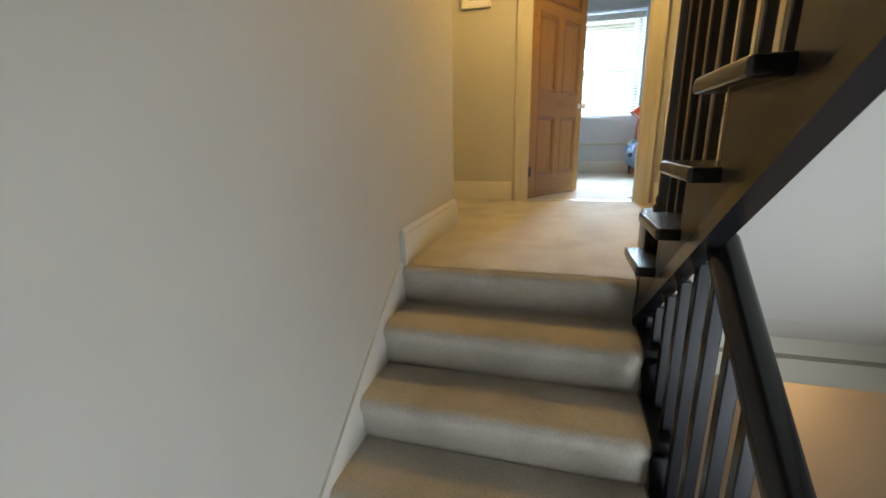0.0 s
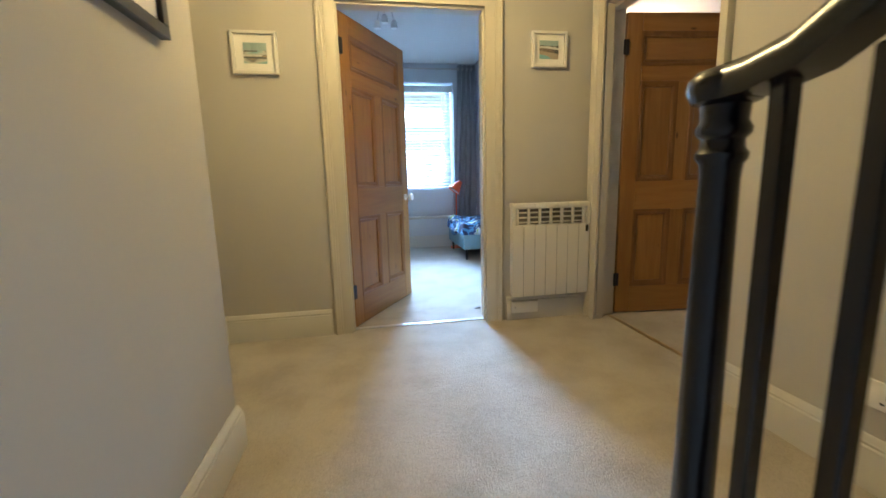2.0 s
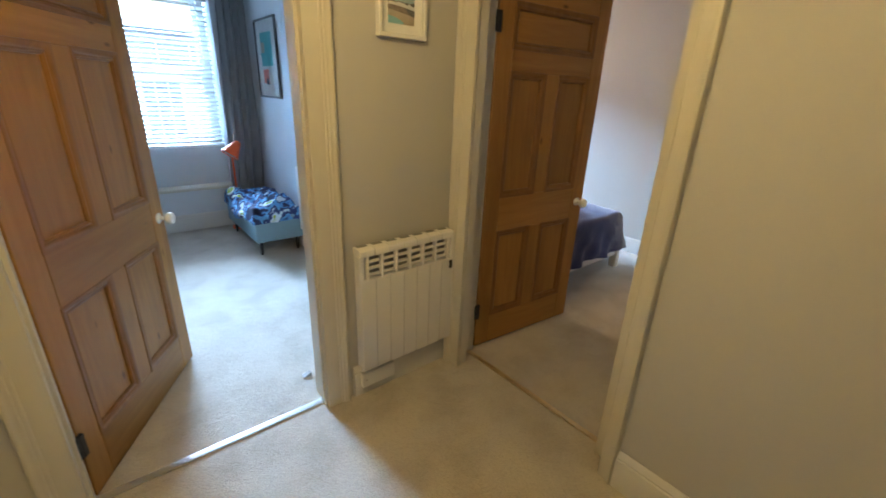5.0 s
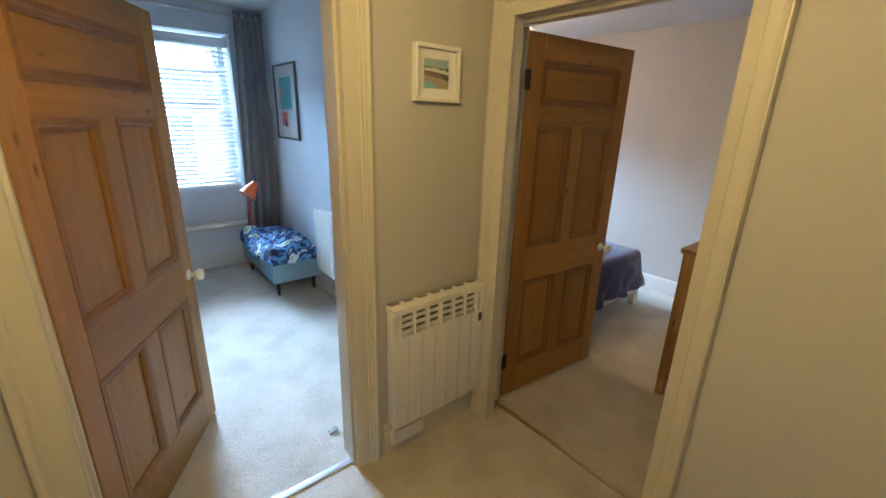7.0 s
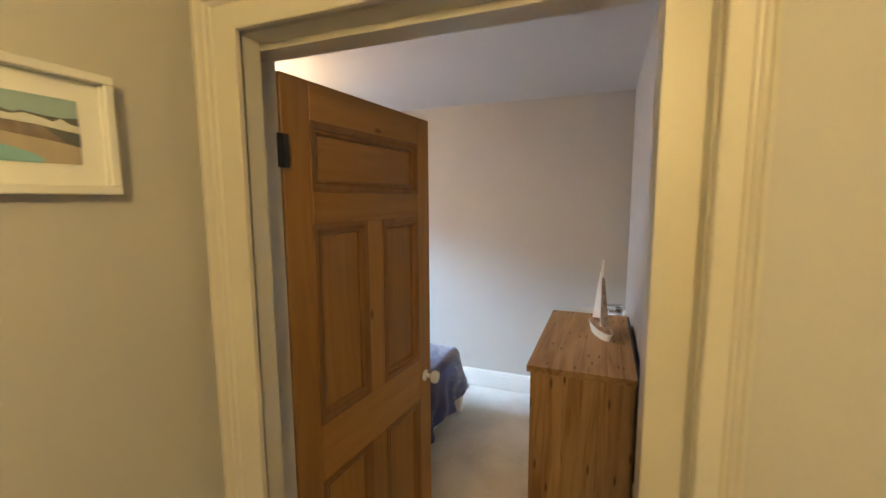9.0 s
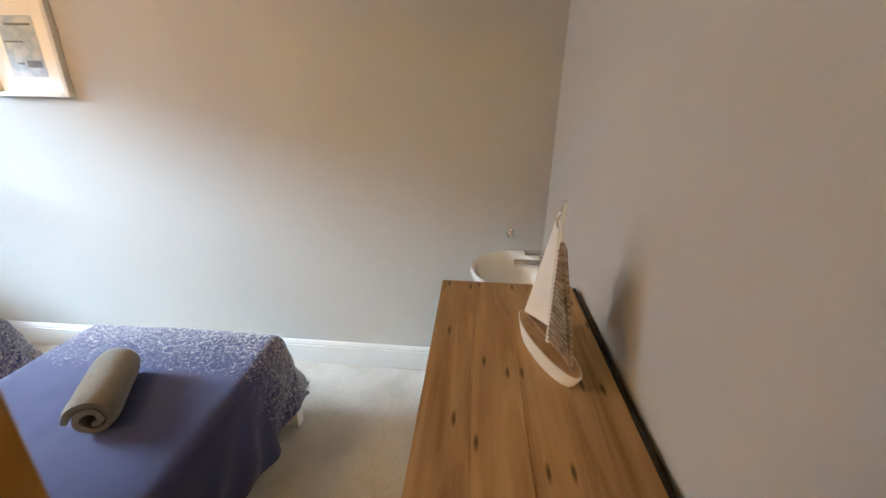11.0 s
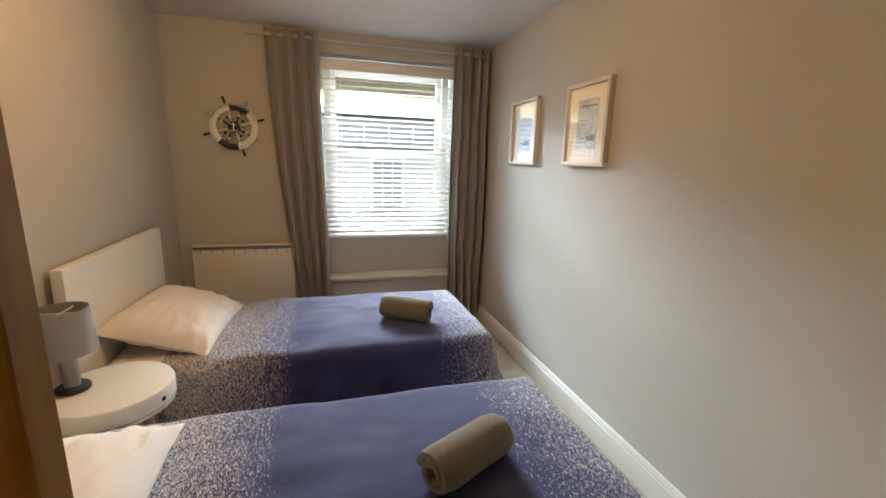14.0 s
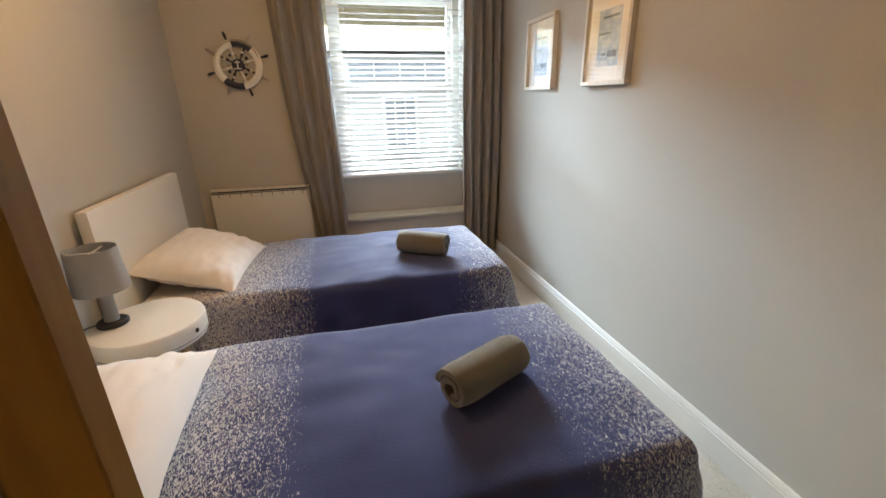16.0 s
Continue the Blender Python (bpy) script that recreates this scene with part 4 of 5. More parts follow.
for k in range(5):
    a = 2 * math.pi * k / 5 + 0.5
    c, s = math.cos(a), math.sin(a)
    pts = [(CH[0] + c * r, CH[1] + s * r, z) for r, z in ((0.008, 2.38), (0.02, 2.31), (0.05, 2.235), (0.10, 2.20), (0.15, 2.21))]
    part("arm", tube(bmesh.new(), pts, 0.004, 8), M_IRON, chand)
    tilt = Euler((0, radians(58), a)).to_matrix()
    part("holder", lathe(bmesh.new(), [(0.008, -0.02), (0.016, -0.005), (0.018, 0.012), (0.016, 0.016)], (CH[0] + c * 0.155, CH[1] + s * 0.155, 2.215), 14, tilt), M_IRON, chand)
    part("glass_cup", lathe(bmesh.new(), [(0.016, 0.014), (0.026, 0.022), (0.036, 0.045), (0.037, 0.07), (0.030, 0.078)], (CH[0] + c * 0.155, CH[1] + s * 0.155, 2.215), 18, tilt), M_BULB_L, chand, "glowing white glass cup")

part("stem", lathe(bmesh.new(), [(0.004, 2.105), (0.012, 2.112), (0.014, 2.125), (0.007, 2.14), (0.008, 2.16), (0.016, 2.18), (0.016, 2.20), (0.008, 2.22), (0.006, 2.39)], (*CH, 0), 16), M_IRON, chand)

smoke = thing("smoke_alarm", "round white smoke alarm on the landing ceiling", "smoke alarm", (1.142, 3.776, 2.42))
part("base", lathe(bmesh.new(), [(0.050, 2.392), (0.054, 2.398), (0.054, 2.42)], (1.142, 3.776, 0)), M_WHITE, smoke)
part("sensor", lathe(bmesh.new(), [(0.018, 2.372), (0.026, 2.376), (0.034, 2.393)], (1.142, 3.776, 0)), M_WHITE, smoke)

# ---- windows, blinds and curtains ----


def sash_window(name, x0, x1, z0, z1, y, label):
    w = tagged(thing(name, label, "window", ((x0 + x1) / 2, y, z0)), kind="structure")
    for b in ((x0, x0 + 0.06, z0, z1), (x1 - 0.06, x1, z0, z1)):
        part("window_frame", one_box(b[0], b[1], y - 0.03, y + 0.06, b[2], b[3], 0.004, 1), M_WHITE, w, "", False)
    for a, b in ((z0, z0 + 0.06), (z1 - 0.06, z1)):
        part("window_frame", one_box(x0 + 0.06, x1 - 0.06, y - 0.03, y + 0.06, a, b, 0.004, 1), M_WHITE, w, "", False)
    mid = (z0 + z1) / 2
    for a, b, yy in ((z0 + 0.06, mid + 0.02, y - 0.005), (mid - 0.02, z1 - 0.06, y + 0.03)):
        for c in ((x0 + 0.06, x0 + 0.10, a, b), (x1 - 0.10, x1 - 0.06, a, b), (x0 + 0.10, x1 - 0.10, a, a + 0.04), (x0 + 0.10, x1 - 0.10, b - 0.04, b)):
            part("sash_bar", one_box(c[0], c[1], yy - 0.016, yy + 0.016, c[2], c[3], 0.003, 1), M_WHITE, w, "", False)
        g = part("pane", one_box(x0 + 0.10, x1 - 0.10, yy - 0.002, yy + 0.002, a + 0.04, b - 0.04), M_GLASS, w, "", False)
        g.visible_shadow = False


sash_window("window_1", 3.17, 4.25, 0.80, 2.25, 7.72, "white painted sash window of the twin bedroom")
sash_window("window_2", 0.52, 1.60, 0.84, 2.28, 8.00, "white painted sash window of the small bedroom")


def venetian(name, x0, x1, z0, z1, y, pitch, tilt, label):
    v = thing(name, label, "blind", ((x0 + x1) / 2, y, z1))
    part("head_rail", one_box(x0, x1, y - 0.035, y + 0.025, z1 - 0.055, z1, 0.004, 2), M_SLAT, v)
    part("valance", one_box(x0 - 0.008, x1 + 0.008, y - 0.048, y - 0.037, z1 - 0.082, z1 + 0.004, 0.003, 2), M_SLAT, v)
    n = int((z1 - 0.10 - z0) / pitch)
    me = None
    for k in range(n):
        z = z0 + 0.03 + k * pitch
        if me is None:
            bm = bmesh.new()
            c, s = math.cos(radians(tilt)), math.sin(radians(tilt))
            pr = []
            for u, d in ((-0.024, 0), (-0.012, 0.0025), (0, 0.0034), (0.012, 0.0025), (0.024, 0), (0.024, -0.0018), (0.012, 0.0007), (0, 0.0016), (-0.012, 0.0007), (-0.024, -0.0018)):
                pr.append((u * c - d * s, u * s + d * c))
            prism(bm, pr, "x", -(x1 - x0) / 2 + 0.006, (x1 - x0) / 2 - 0.006)
            me = finish(bm, "slat", M_SLAT, True)
        ob = new("slat", me)
        ob.parent, ob.location = v, (0, 0, z - z1)
    part("bottom_rail", one_box(x0 + 0.004, x1 - 0.004, y - 0.026, y + 0.026, z0, z0 + 0.018, 0.004, 2), M_SLAT, v)
    for x in (x0 + 0.14, x1 - 0.14):
        for dy in (-0.027, 0.027):
            part("ladder_cord", tube(bmesh.new(), [(x, y + dy, z0 + 0.01), (x, y + dy, z1 - 0.05)], 0.0012, 5), M_SLAT, v)


venetian("venetian_blind", 3.165, 4.255, 0.795, 2.245, 7.60, 0.0425, 17, "white slatted venetian blind, lowered with open slats")
venetian("venetian_blind", 0.515, 1.605, 0.835, 2.26, 7.88, 0.0425, 21, "white slatted venetian blind, lowered with open slats")


def window_board(name, x0, x1, y0, y1, z, label):
    return structure(name, one_box(x0, x1, y0, y1, z - 0.03, z, 0.008, 3), M_TRIM, label, "window sill", True)


window_board("sill_twin_bedroom", 3.13, 4.29, 7.455, 7.66, 0.463, "off-white window board with a rounded edge")
window_board("sill_small_bedroom", 0.48, 1.64, 7.75, 7.94, 0.443, "off-white window board with a rounded edge")


def curtain(name, top0, top1, bot0, bot1, z0, z1, y, folds, material, label, depth=0.045, seed=0):
    rng = random.Random(seed)
    c = thing(name, label, "curtain", ((top0 + top1) / 2, y, z0))
    ph = [rng.uniform(-0.5, 0.5) for _ in range(folds * 2 + 3)]

    def f(u, v):
        s = 1 - v
        bend = s ** 1.5
        a, b = top0 + (bot0 - top0) * bend, top1 + (bot1 - top1) * bend
        k = u * folds * 2
        i = int(k)
        wob = ph[i] * (1 - (k - i)) + ph[i + 1] * (k - i)
        x = a + (b - a) * u + 0.012 * math.sin(7 * v + u * 5) * s
        return (x, y + depth * math.sin(math.pi * k + wob * s * 1.4) * (0.8 + 0.35 * s) + 0.012 * math.sin(9 * u + 4 * v) * s, z0 + (z1 - z0) * v)
    bm = thicken(grid(bmesh.new(), folds * 14, 40, f), 0.003)
    part("cloth", bm, material, c)
    for k in range(folds * 2):
        part("eyelet", tube(bmesh.new(), [(top0 + (top1 - top0) * (k + 0.5) / (folds * 2), y + 0.022 * math.cos(t) * 0.9, z1 - 0.05 + 0.022 * math.sin(t)) for t in [j * math.pi / 6 for j in range(13)]], 0.004, 6), M_STEEL, c)


curtain("curtain", 2.765, 3.14, 2.95, 3.19, 0.03, 2.392, 7.405, 4, M_CURTAIN, "taupe eyelet curtain drawn aside, hanging to the floor", 0.042, 3)
curtain("curtain", 4.215, 4.525, 4.205, 4.53, 0.03, 2.392, 7.41, 4, M_CURTAIN, "taupe eyelet curtain gathered against the wall", 0.036, 5)
curtain("curtain", 1.655, 1.905, 1.53, 1.905, 0.03, 2.50, 7.68, 4, M_CURTAIN_K, "grey eyelet curtain gathered beside the window", 0.034, 8)


def pole(name, x0, x1, y, z, wall, label):
    p = thing(name, label, "curtain pole", ((x0 + x1) / 2, y, z))
    part("rod", tube(bmesh.new(), [(x0, y, z), (x1, y, z)], 0.011, 14), M_STEEL, p)
    for x, s in ((x0, -1), (x1, 1)):
        part("finial", tube(bmesh.new(), [(x, y, z), (x + s * 0.01, y, z), (x + s * 0.035, y, z)], [0.011, 0.015, 0.015], 14), M_STEEL, p)
    for x in (x0 + 0.06, x1 - 0.03):
        part("bracket", tube(bmesh.new(), [(x, y, z), (x, wall, z)], 0.006, 8), M_STEEL, p)


pole("curtain_pole", 2.66, 4.50, 7.405, 2.342, 7.49, "slim brushed steel curtain pole")
pole("curtain_pole", 0.15, 1.88, 7.68, 2.45, 7.78, "slim brushed steel curtain pole")

# ---- twin bedroom ----


def soft_box(bm, x0, x1, y0, y1, z0, z1, r):
    return box(bm, x0, x1, y0, y1, z0, z1, r, 4)


def twin_bed(cy, seed, label):
    bx = 2.096
    b = thing("single_bed", label, "bed", (bx, cy, 0), "twin beds")
    part("headboard", one_box(bx, bx + 0.045, cy - 0.525, cy + 0.525, 0.02, 1.012, 0.004, 2), M_WHITE, b, "white plain headboard")
    for s in (-1, 1):
        part("side_rail", one_box(bx + 0.045, bx + 1.97, cy + s * 0.44 - 0.012, cy + s * 0.44 + 0.012, 0.12, 0.36, 0.003, 1), M_WHITE, b, "", False)
        part("leg", one_box(bx + 1.93, bx + 1.985, cy + s * 0.435 - 0.035, cy + s * 0.435 + 0.035, 0.0, 0.30, 0.004, 1), M_WHITE, b, "", False)
    part("foot_rail", one_box(bx + 1.955, bx + 1.98, cy - 0.40, cy + 0.40, 0.12, 0.34, 0.003, 1), M_WHITE, b, "", False)
    part("mattress", soft_box(bmesh.new(), bx + 0.05, bx + 1.94, cy - 0.425, cy + 0.425, 0.25, 0.517, 0.05), M_LINEN, b, "white sheeted mattress")


def bedspread(cy, seed, label, head=0.30):
    rng = random.Random(seed)
    bx = 2.096
    x_flat, half, r, drop = bx + 1.90, 0.405, 0.065, 0.36
    top = 0.528
    x_head = bx + head
    ph = [rng.uniform(0, 6.28) for _ in range(6)]
    total = x_flat - x_head + drop

    def f(u, v):
        a = u * total
        bq = (v * 2 - 1) * (half + drop)
        ex, ey = max(0.0, a - (x_flat - x_head)), max(0.0, abs(bq) - half)
        d = min(math.hypot(ex, ey), drop)
        dx, dy = (ex / max(1e-6, math.hypot(ex, ey)), math.copysign(ey, bq) / max(1e-6, math.hypot(ex, ey))) if d > 0 else (0, 0)
        arc = math.pi / 2 * r
        if d < arc:
            out, down = r * math.sin(d / r), r * (1 - math.cos(d / r))
        else:
            fl = (d - arc) / (drop - arc)
            ripple = 0.018 * math.sin(a * 17 + bq * 13 + ph[0]) + 0.012 * math.sin(a * 31 - bq * 27 + ph[1])
            out, down = r + fl * 0.060 + fl * ripple, r + (d - arc) * 0.985
        x = x_head + min(a, x_flat - x_head) + dx * out
        y = cy + max(-half, min(half, bq)) + dy * out
        crown = 0.010 * (1 - (min(abs(bq), half) / half) ** 2)
        wr = 0.0045 * math.sin(x * 9 + y * 6 + ph[2]) + 0.002 * math.sin(x * 23 - y * 15 + ph[3]) + 0.008 * noise.noise(Vector((x * 3.2, y * 5, seed))) + 0.004 * noise.noise(Vector((x * 9, y * 13, seed + 2)))
        wr *= max(0.0, 1 - d / arc)
        z = top + crown * max(0.0, 1 - d / arc) + wr - down
        z += 0.014 * math.sin(a * 11 + bq * 9 + ph[4]) * max(0.0, (d - arc) / drop)
        return (x, y, z)
    sp = thing("bedspread", label, "bedspread", (bx, cy, 0.5), "twin bedspreads")
    bm = grid(bmesh.new(), 110, 70, f, lambda u, v: ((u * total + head - 0.12) / 2.12, v * 0.75))
    part("cloth", bm, M_SPREAD, sp)


def pillow(cy, cx, seed, label, yaw=0, lean=0):
    p = thing("pillow", label, "pillow", (0, 0, 0), "pillows")
    SHIFT.pop(p.name)
    w, h, t = 0.50, 0.72, 0.16

    def shell(sgn):
        def f(u, v):
            a, b = u * 2 - 1, v * 2 - 1
            pinch = 1 - 0.07 * (1 - abs(a) ** 3) * abs(b) ** 6 - 0.0
            pin2 = 1 - 0.07 * (1 - abs(b) ** 3) * abs(a) ** 6
            full = max(0, (1 - abs(a) ** 3.2)) ** 0.6 * max(0, (1 - abs(b) ** 3.2)) ** 0.6
            n = 0.014 * noise.noise(Vector((a * 2.2, b * 2.2, seed))) + 0.020 * noise.noise(Vector((a * 7, b * 4.5, seed + 3))) * (0.35 + 1.2 * abs(a * b)) + 0.010 * noise.noise(Vector((a * 4 + b * 9, b * 3 - a * 8, seed + 7))) * abs(a * b)
            z = sgn * t * 0.5 * full * (1.25 if sgn > 0 else 0.75) + n * (full + 0.3)
            return (a * w / 2 * pin2, b * h / 2 * pinch, z)
        return f
    bm = grid(bmesh.new(), 30, 36, shell(1))
    grid(bm, 30, 36, shell(-1))
    bmesh.ops.remove_doubles(bm, verts=bm.verts, dist=0.004)
    part("cushion", bm, M_LINEN, p)
    p.matrix_world = pose(cx, cy, 0.598, 0, lean, yaw)


def towel(x, y, z, yaw, length, rad, label, seed):
    t = thing("rolled_towel", label, "towel", (0, 0, 0), "rolled towels")
    SHIFT.pop(t.name)
    turns, seg = 1.75, 76
    outer, inner = [], []
    for i in range(seg + 1):
        a = i / seg * turns * 2 * math.pi
        r = rad * (1 - 0.62 * i / seg)
        sag = 0.93 if math.sin(a) < -0.5 else 1.0
        outer.append((r * math.cos(a), r * math.sin(a) * sag))
        inner.append(((r - 0.0205) * math.cos(a), (r - 0.0205) * math.sin(a) * sag))
    ring = outer + inner[::-1]
    bm = bmesh.new()
    rows, n = [], 16
    for k in range(n + 1):
        u = k / n
        w = (u - 0.5) * length
        e = 1 - 0.10 * max(0, abs(u - 0.5) * 2 - 0.8) / 0.2
        rows.append([bm.verts.new((w + 0.004 * noise.noise(Vector((a * 30, b * 30, seed))), a * e * (1 + 0.035 * noise.noise(Vector((w * 14, a * 9, seed + b * 9)))), b * e * (1 + 0.03 * noise.noise(Vector((w * 11, b * 14, seed)))))) for a, b in ring])
    m = len(ring)
    for r0, r1 in zip(rows, rows[1:]):
        for k in range(m):
            bm.faces.new((r0[k], r0[(k + 1) % m], r1[(k + 1) % m], r1[k]))
    for r in (rows[0], rows[-1]):
        for k in range(seg):
            bm.faces.new((r[k], r[k + 1], r[m - 2 - k], r[m - 1 - k]))
    part("terry_cloth", bm, M_TOWEL, t)
    t.matrix_world = pose(x, y, z, 0, 0, yaw)


twin_bed(5.055, 1, "white single bed with a flat headboard near the door")
twin_bed(6.385, 2, "white single bed with a flat headboard by the window")
bedspread(5.055, 11, "navy woven bedspread with pale flecks at both ends")
bedspread(6.385, 12, "navy woven bedspread with pale flecks at both ends")
pillow(4.96, 2.45, 4, "plump white pillow on the bed near the door", 3, -1)
pillow(6.37, 2.375, 5, "plump white pillow against the headboard by the window", -4, 16)
towel(3.555, 4.985, 0.590, 26, 0.30, 0.080, "rolled taupe bath towel lying on the near bed", 1)
towel(3.605, 6.26, 0.593, -33, 0.30, 0.084, "rolled taupe bath towel lying on the far bed", 2)

TB = (2.318, 5.705)
table = thing("bedside_table", "round white bedside table on tapered wooden legs", "table", (*TB, 0))
part("drum", lathe(bmesh.new(), [(0.195, 0.487), (0.208, 0.490), (0.212, 0.500), (0.212, 0.562), (0.208, 0.573), (0.196, 0.577)], (*TB, 0), 48), M_WHITE, table)
part("drawer_gap", lathe(bmesh.new(), [(0.2126, 0.505), (0.2128, 0.506), (0.2128, 0.5075), (0.2126, 0.508)], (*TB, 0), 48), M_GRILLE, table)
part("drawer_hole", lathe(bmesh.new(), [(0.010, 0), (0.010, 0.002), (0.004, 0.003)], (TB[0] + 0.20, TB[1] - 0.072, 0.535), 16, Euler((0, radians(90), radians(-20))).to_matrix()), M_DARK, table)
for k in range(3):
    a = radians(-20 + 120 * k)
    c, s = math.cos(a), math.sin(a)
    part("leg", tube(bmesh.new(), [(TB[0] + c * 0.19, TB[1] + s * 0.19, 0), (TB[0] + c * 0.13, TB[1] + s * 0.13, 0.487)], [0.010, 0.019], 12), M_OAK, table, "tapered oak leg")

LP = (2.198, 5.70)
tlamp = thing("table_lamp", "grey table lamp with a drum shade on the bedside table", "lamp", (*LP, 0.577))
part("base", lathe(bmesh.new(), [(0.052, 0.577), (0.056, 0.580), (0.056, 0.592), (0.050, 0.597), (0.02, 0.598)], (*LP, 0)), M_DARK, tlamp, "dark round foot")
part("stem", lathe(bmesh.new(), [(0.026, 0.597), (0.026, 0.76), (0.018, 0.765)], (*LP, 0)), M_LAMPGREY, tlamp)
bm = bmesh.new()
rings = []
for r, h in ((0.096, 0.735), (0.084, 0.905), (0.082, 0.905), (0.094, 0.735)):
    rings.append([bm.verts.new((LP[0] + r * math.cos(2 * math.pi * k / 40), LP[1] + r * math.sin(2 * math.pi * k / 40), h)) for k in range(40)])
for i in range(4):
    for k in range(40):
        bm.faces.new((rings[i][k], rings[i][(k + 1) % 40], rings[(i + 1) % 4][(k + 1) % 40], rings[(i + 1) % 4][k]))
part("shade", bm, M_SHADE, tlamp, "grey linen drum shade")
part("spider", boxes((LP[0] - 0.083, LP[0] + 0.083, LP[1] - 0.002, LP[1] + 0.002, 0.885, 0.889), (LP[0] - 0.002, LP[0] + 0.002, LP[1] - 0.083, LP[1] + 0.083, 0.885, 0.889)), M_WHITE, tlamp)
part("bulb", lathe(bmesh.new(), [(0.012, 0.765), (0.014, 0.79), (0.026, 0.83), (0.02, 0.86), (0.005, 0.868)], (*LP, 0)), M_WHITE, tlamp)
part("cable", tube(bmesh.new(), [(LP[0] - 0.055, LP[1], 0.582), (LP[0] - 0.10, LP[1] - 0.02, 0.575), (LP[0] - 0.125, LP[1] - 0.05, 0.50), (LP[0] - 0.13, LP[1] - 0.06, 0.2)], 0.003, 6), M_DARK, tlamp)

heater = thing("panel_heater", "white flat panel heater with a slotted top under the clock", "radiator", (2.5, 7.45, 0.18))
part("body", one_box(2.165, 2.90, 7.415, 7.462, 0.18, 0.762, 0.006, 2), M_RAD, heater)
part("slot", one_box(2.17, 2.895, 7.420, 7.458, 0.762, 0.774), M_DARK, heater, "dark air slot", False)
part("top_rail", one_box(2.165, 2.90, 7.412, 7.464, 0.774, 0.79, 0.005, 2), M_RAD, heater)
part("dark_line", one_box(2.172, 2.893, 7.4125, 7.4155, 0.752, 0.7585), M_DARK, heater, "", False)
for k in range(9):
    x = 2.225 + k * 0.078
    part("vent_tick", one_box(x - 0.003, x + 0.003, 7.4125, 7.4155, 0.724, 0.750), M_GRILLE, heater, "", False)
for x in (2.3, 2.76):
    part("foot", one_box(x - 0.02, x + 0.02, 7.42, 7.462, 0.0, 0.18), M_RAD, heater, "", False)

WC = Vector((2.515, 7.455, 1.682))
wheel = thing("ship_wheel_clock", "white and navy ship's wheel ornament hung on the wall", "wall ornament", WC)


def ring_arc(a0, a1, r0, r1, y0, y1, n):
    bm = bmesh.new()
    rows = []
    for k in range(n + 1):
        a = a0 + (a1 - a0) * k / n
        c, s = math.cos(a), math.sin(a)
        rows.append([bm.verts.new((WC.x + r * c, y, WC.z + r * s)) for r, y in ((r0, y1), (r0, y0 + 0.008), ((r0 + r1) / 2, y0), (r1, y0 + 0.008), (r1, y1))])
    for a, b in zip(rows, rows[1:]):
        for k in range(5):
            bm.faces.new((a[k], a[(k + 1) % 5], b[(k + 1) % 5], b[k]))
    bm.faces.new(rows[0])
    bm.faces.new(rows[-1][::-1])
    return bm


for k in range(4):
    a = radians(72 + 90 * k)
    part("rim_segment", ring_arc(a - radians(27), a + radians(27), 0.122, 0.166, 7.448, 7.478, 10), M_NAVY if k % 2 == 0 else M_WHITE, wheel)
    part("rim_band", ring_arc(a + radians(27), a + radians(63), 0.121, 0.167, 7.446, 7.479, 8), M_WHITE, wheel, "white painted rim")
for k in range(8):
    a = radians(17 + 45 * k)
    c, s = math.cos(a), math.sin(a)
    tip = k % 2 == 0
    at = lambda r: (WC.x + c * r, 7.466, WC.z + s * r)
    part("spoke", tube(bmesh.new(), [at(0.03), at(0.06), at(0.075), at(0.09), at(0.122)], [0.006, 0.005, 0.010, 0.005, 0.006], 8), M_NAVY if k % 2 else M_WHITE, wheel)
    part("grip", tube(bmesh.new(), [at(0.166), at(0.176), at(0.190), at(0.210), at(0.224)], [0.005, 0.005, 0.009, 0.010, 0.006], 8), M_NAVY if tip else M_STEEL, wheel, "turned dark grip")
for k in range(12):
    a = radians(5 + 30 * k)
    r = 0.062 + 0.03 * (k % 3) / 2
    part("shell", lathe(bmesh.new(), [(0.0015, -0.004), (0.010 + 0.002 * (k % 2), 0.0), (0.007, 0.006), (0.002, 0.009)], (WC.x + r * math.cos(a), 7.462, WC.z + r * math.sin(a)), 9, Euler((radians(90), 0, 0)).to_matrix()), (M_ROPE, M_NAVY, M_WHITE)[k % 3], wheel)
for r in (0.058, 0.082, 0.105):
    part("net_cord", tube(bmesh.new(), [(WC.x + r * math.cos(t), 7.470 - 0.003 * math.sin(8 * t), WC.z + r * math.sin(t)) for t in [radians(15 * j) for j in range(25)]], 0.002, 5), M_ROPE, wheel, "rope net")
part("hub", lathe(bmesh.new(), [(0.042, -0.022), (0.042, 0.008), (0.034, 0.014), (0.015, 0.018)], (WC.x, 7.466, WC.z), 20, Euler((radians(90), 0, 0)).to_matrix()), M_NAVY, wheel)
part("anchor", boxes((WC.x - 0.004, WC.x + 0.004, 7.440, 7.448, WC.z - 0.028, WC.z + 0.03), (WC.x - 0.018, WC.x + 0.018, 7.440, 7.448, WC.z + 0.014, WC.z + 0.020), (WC.x - 0.026, WC.x + 0.026, 7.440, 7.448, WC.z - 0.030, WC.z - 0.023)), M_WHITE, wheel, "white anchor badge", False)
part("rope", tube(bmesh.new(), [(WC.x + 0.158 * math.cos(t), 7.444 - 0.006 * abs(math.sin(3 * t)), WC.z + 0.158 * math.sin(t)) for t in [radians(20 + 14 * j) for j in range(11)]], 0.004, 6), M_ROPE, wheel)

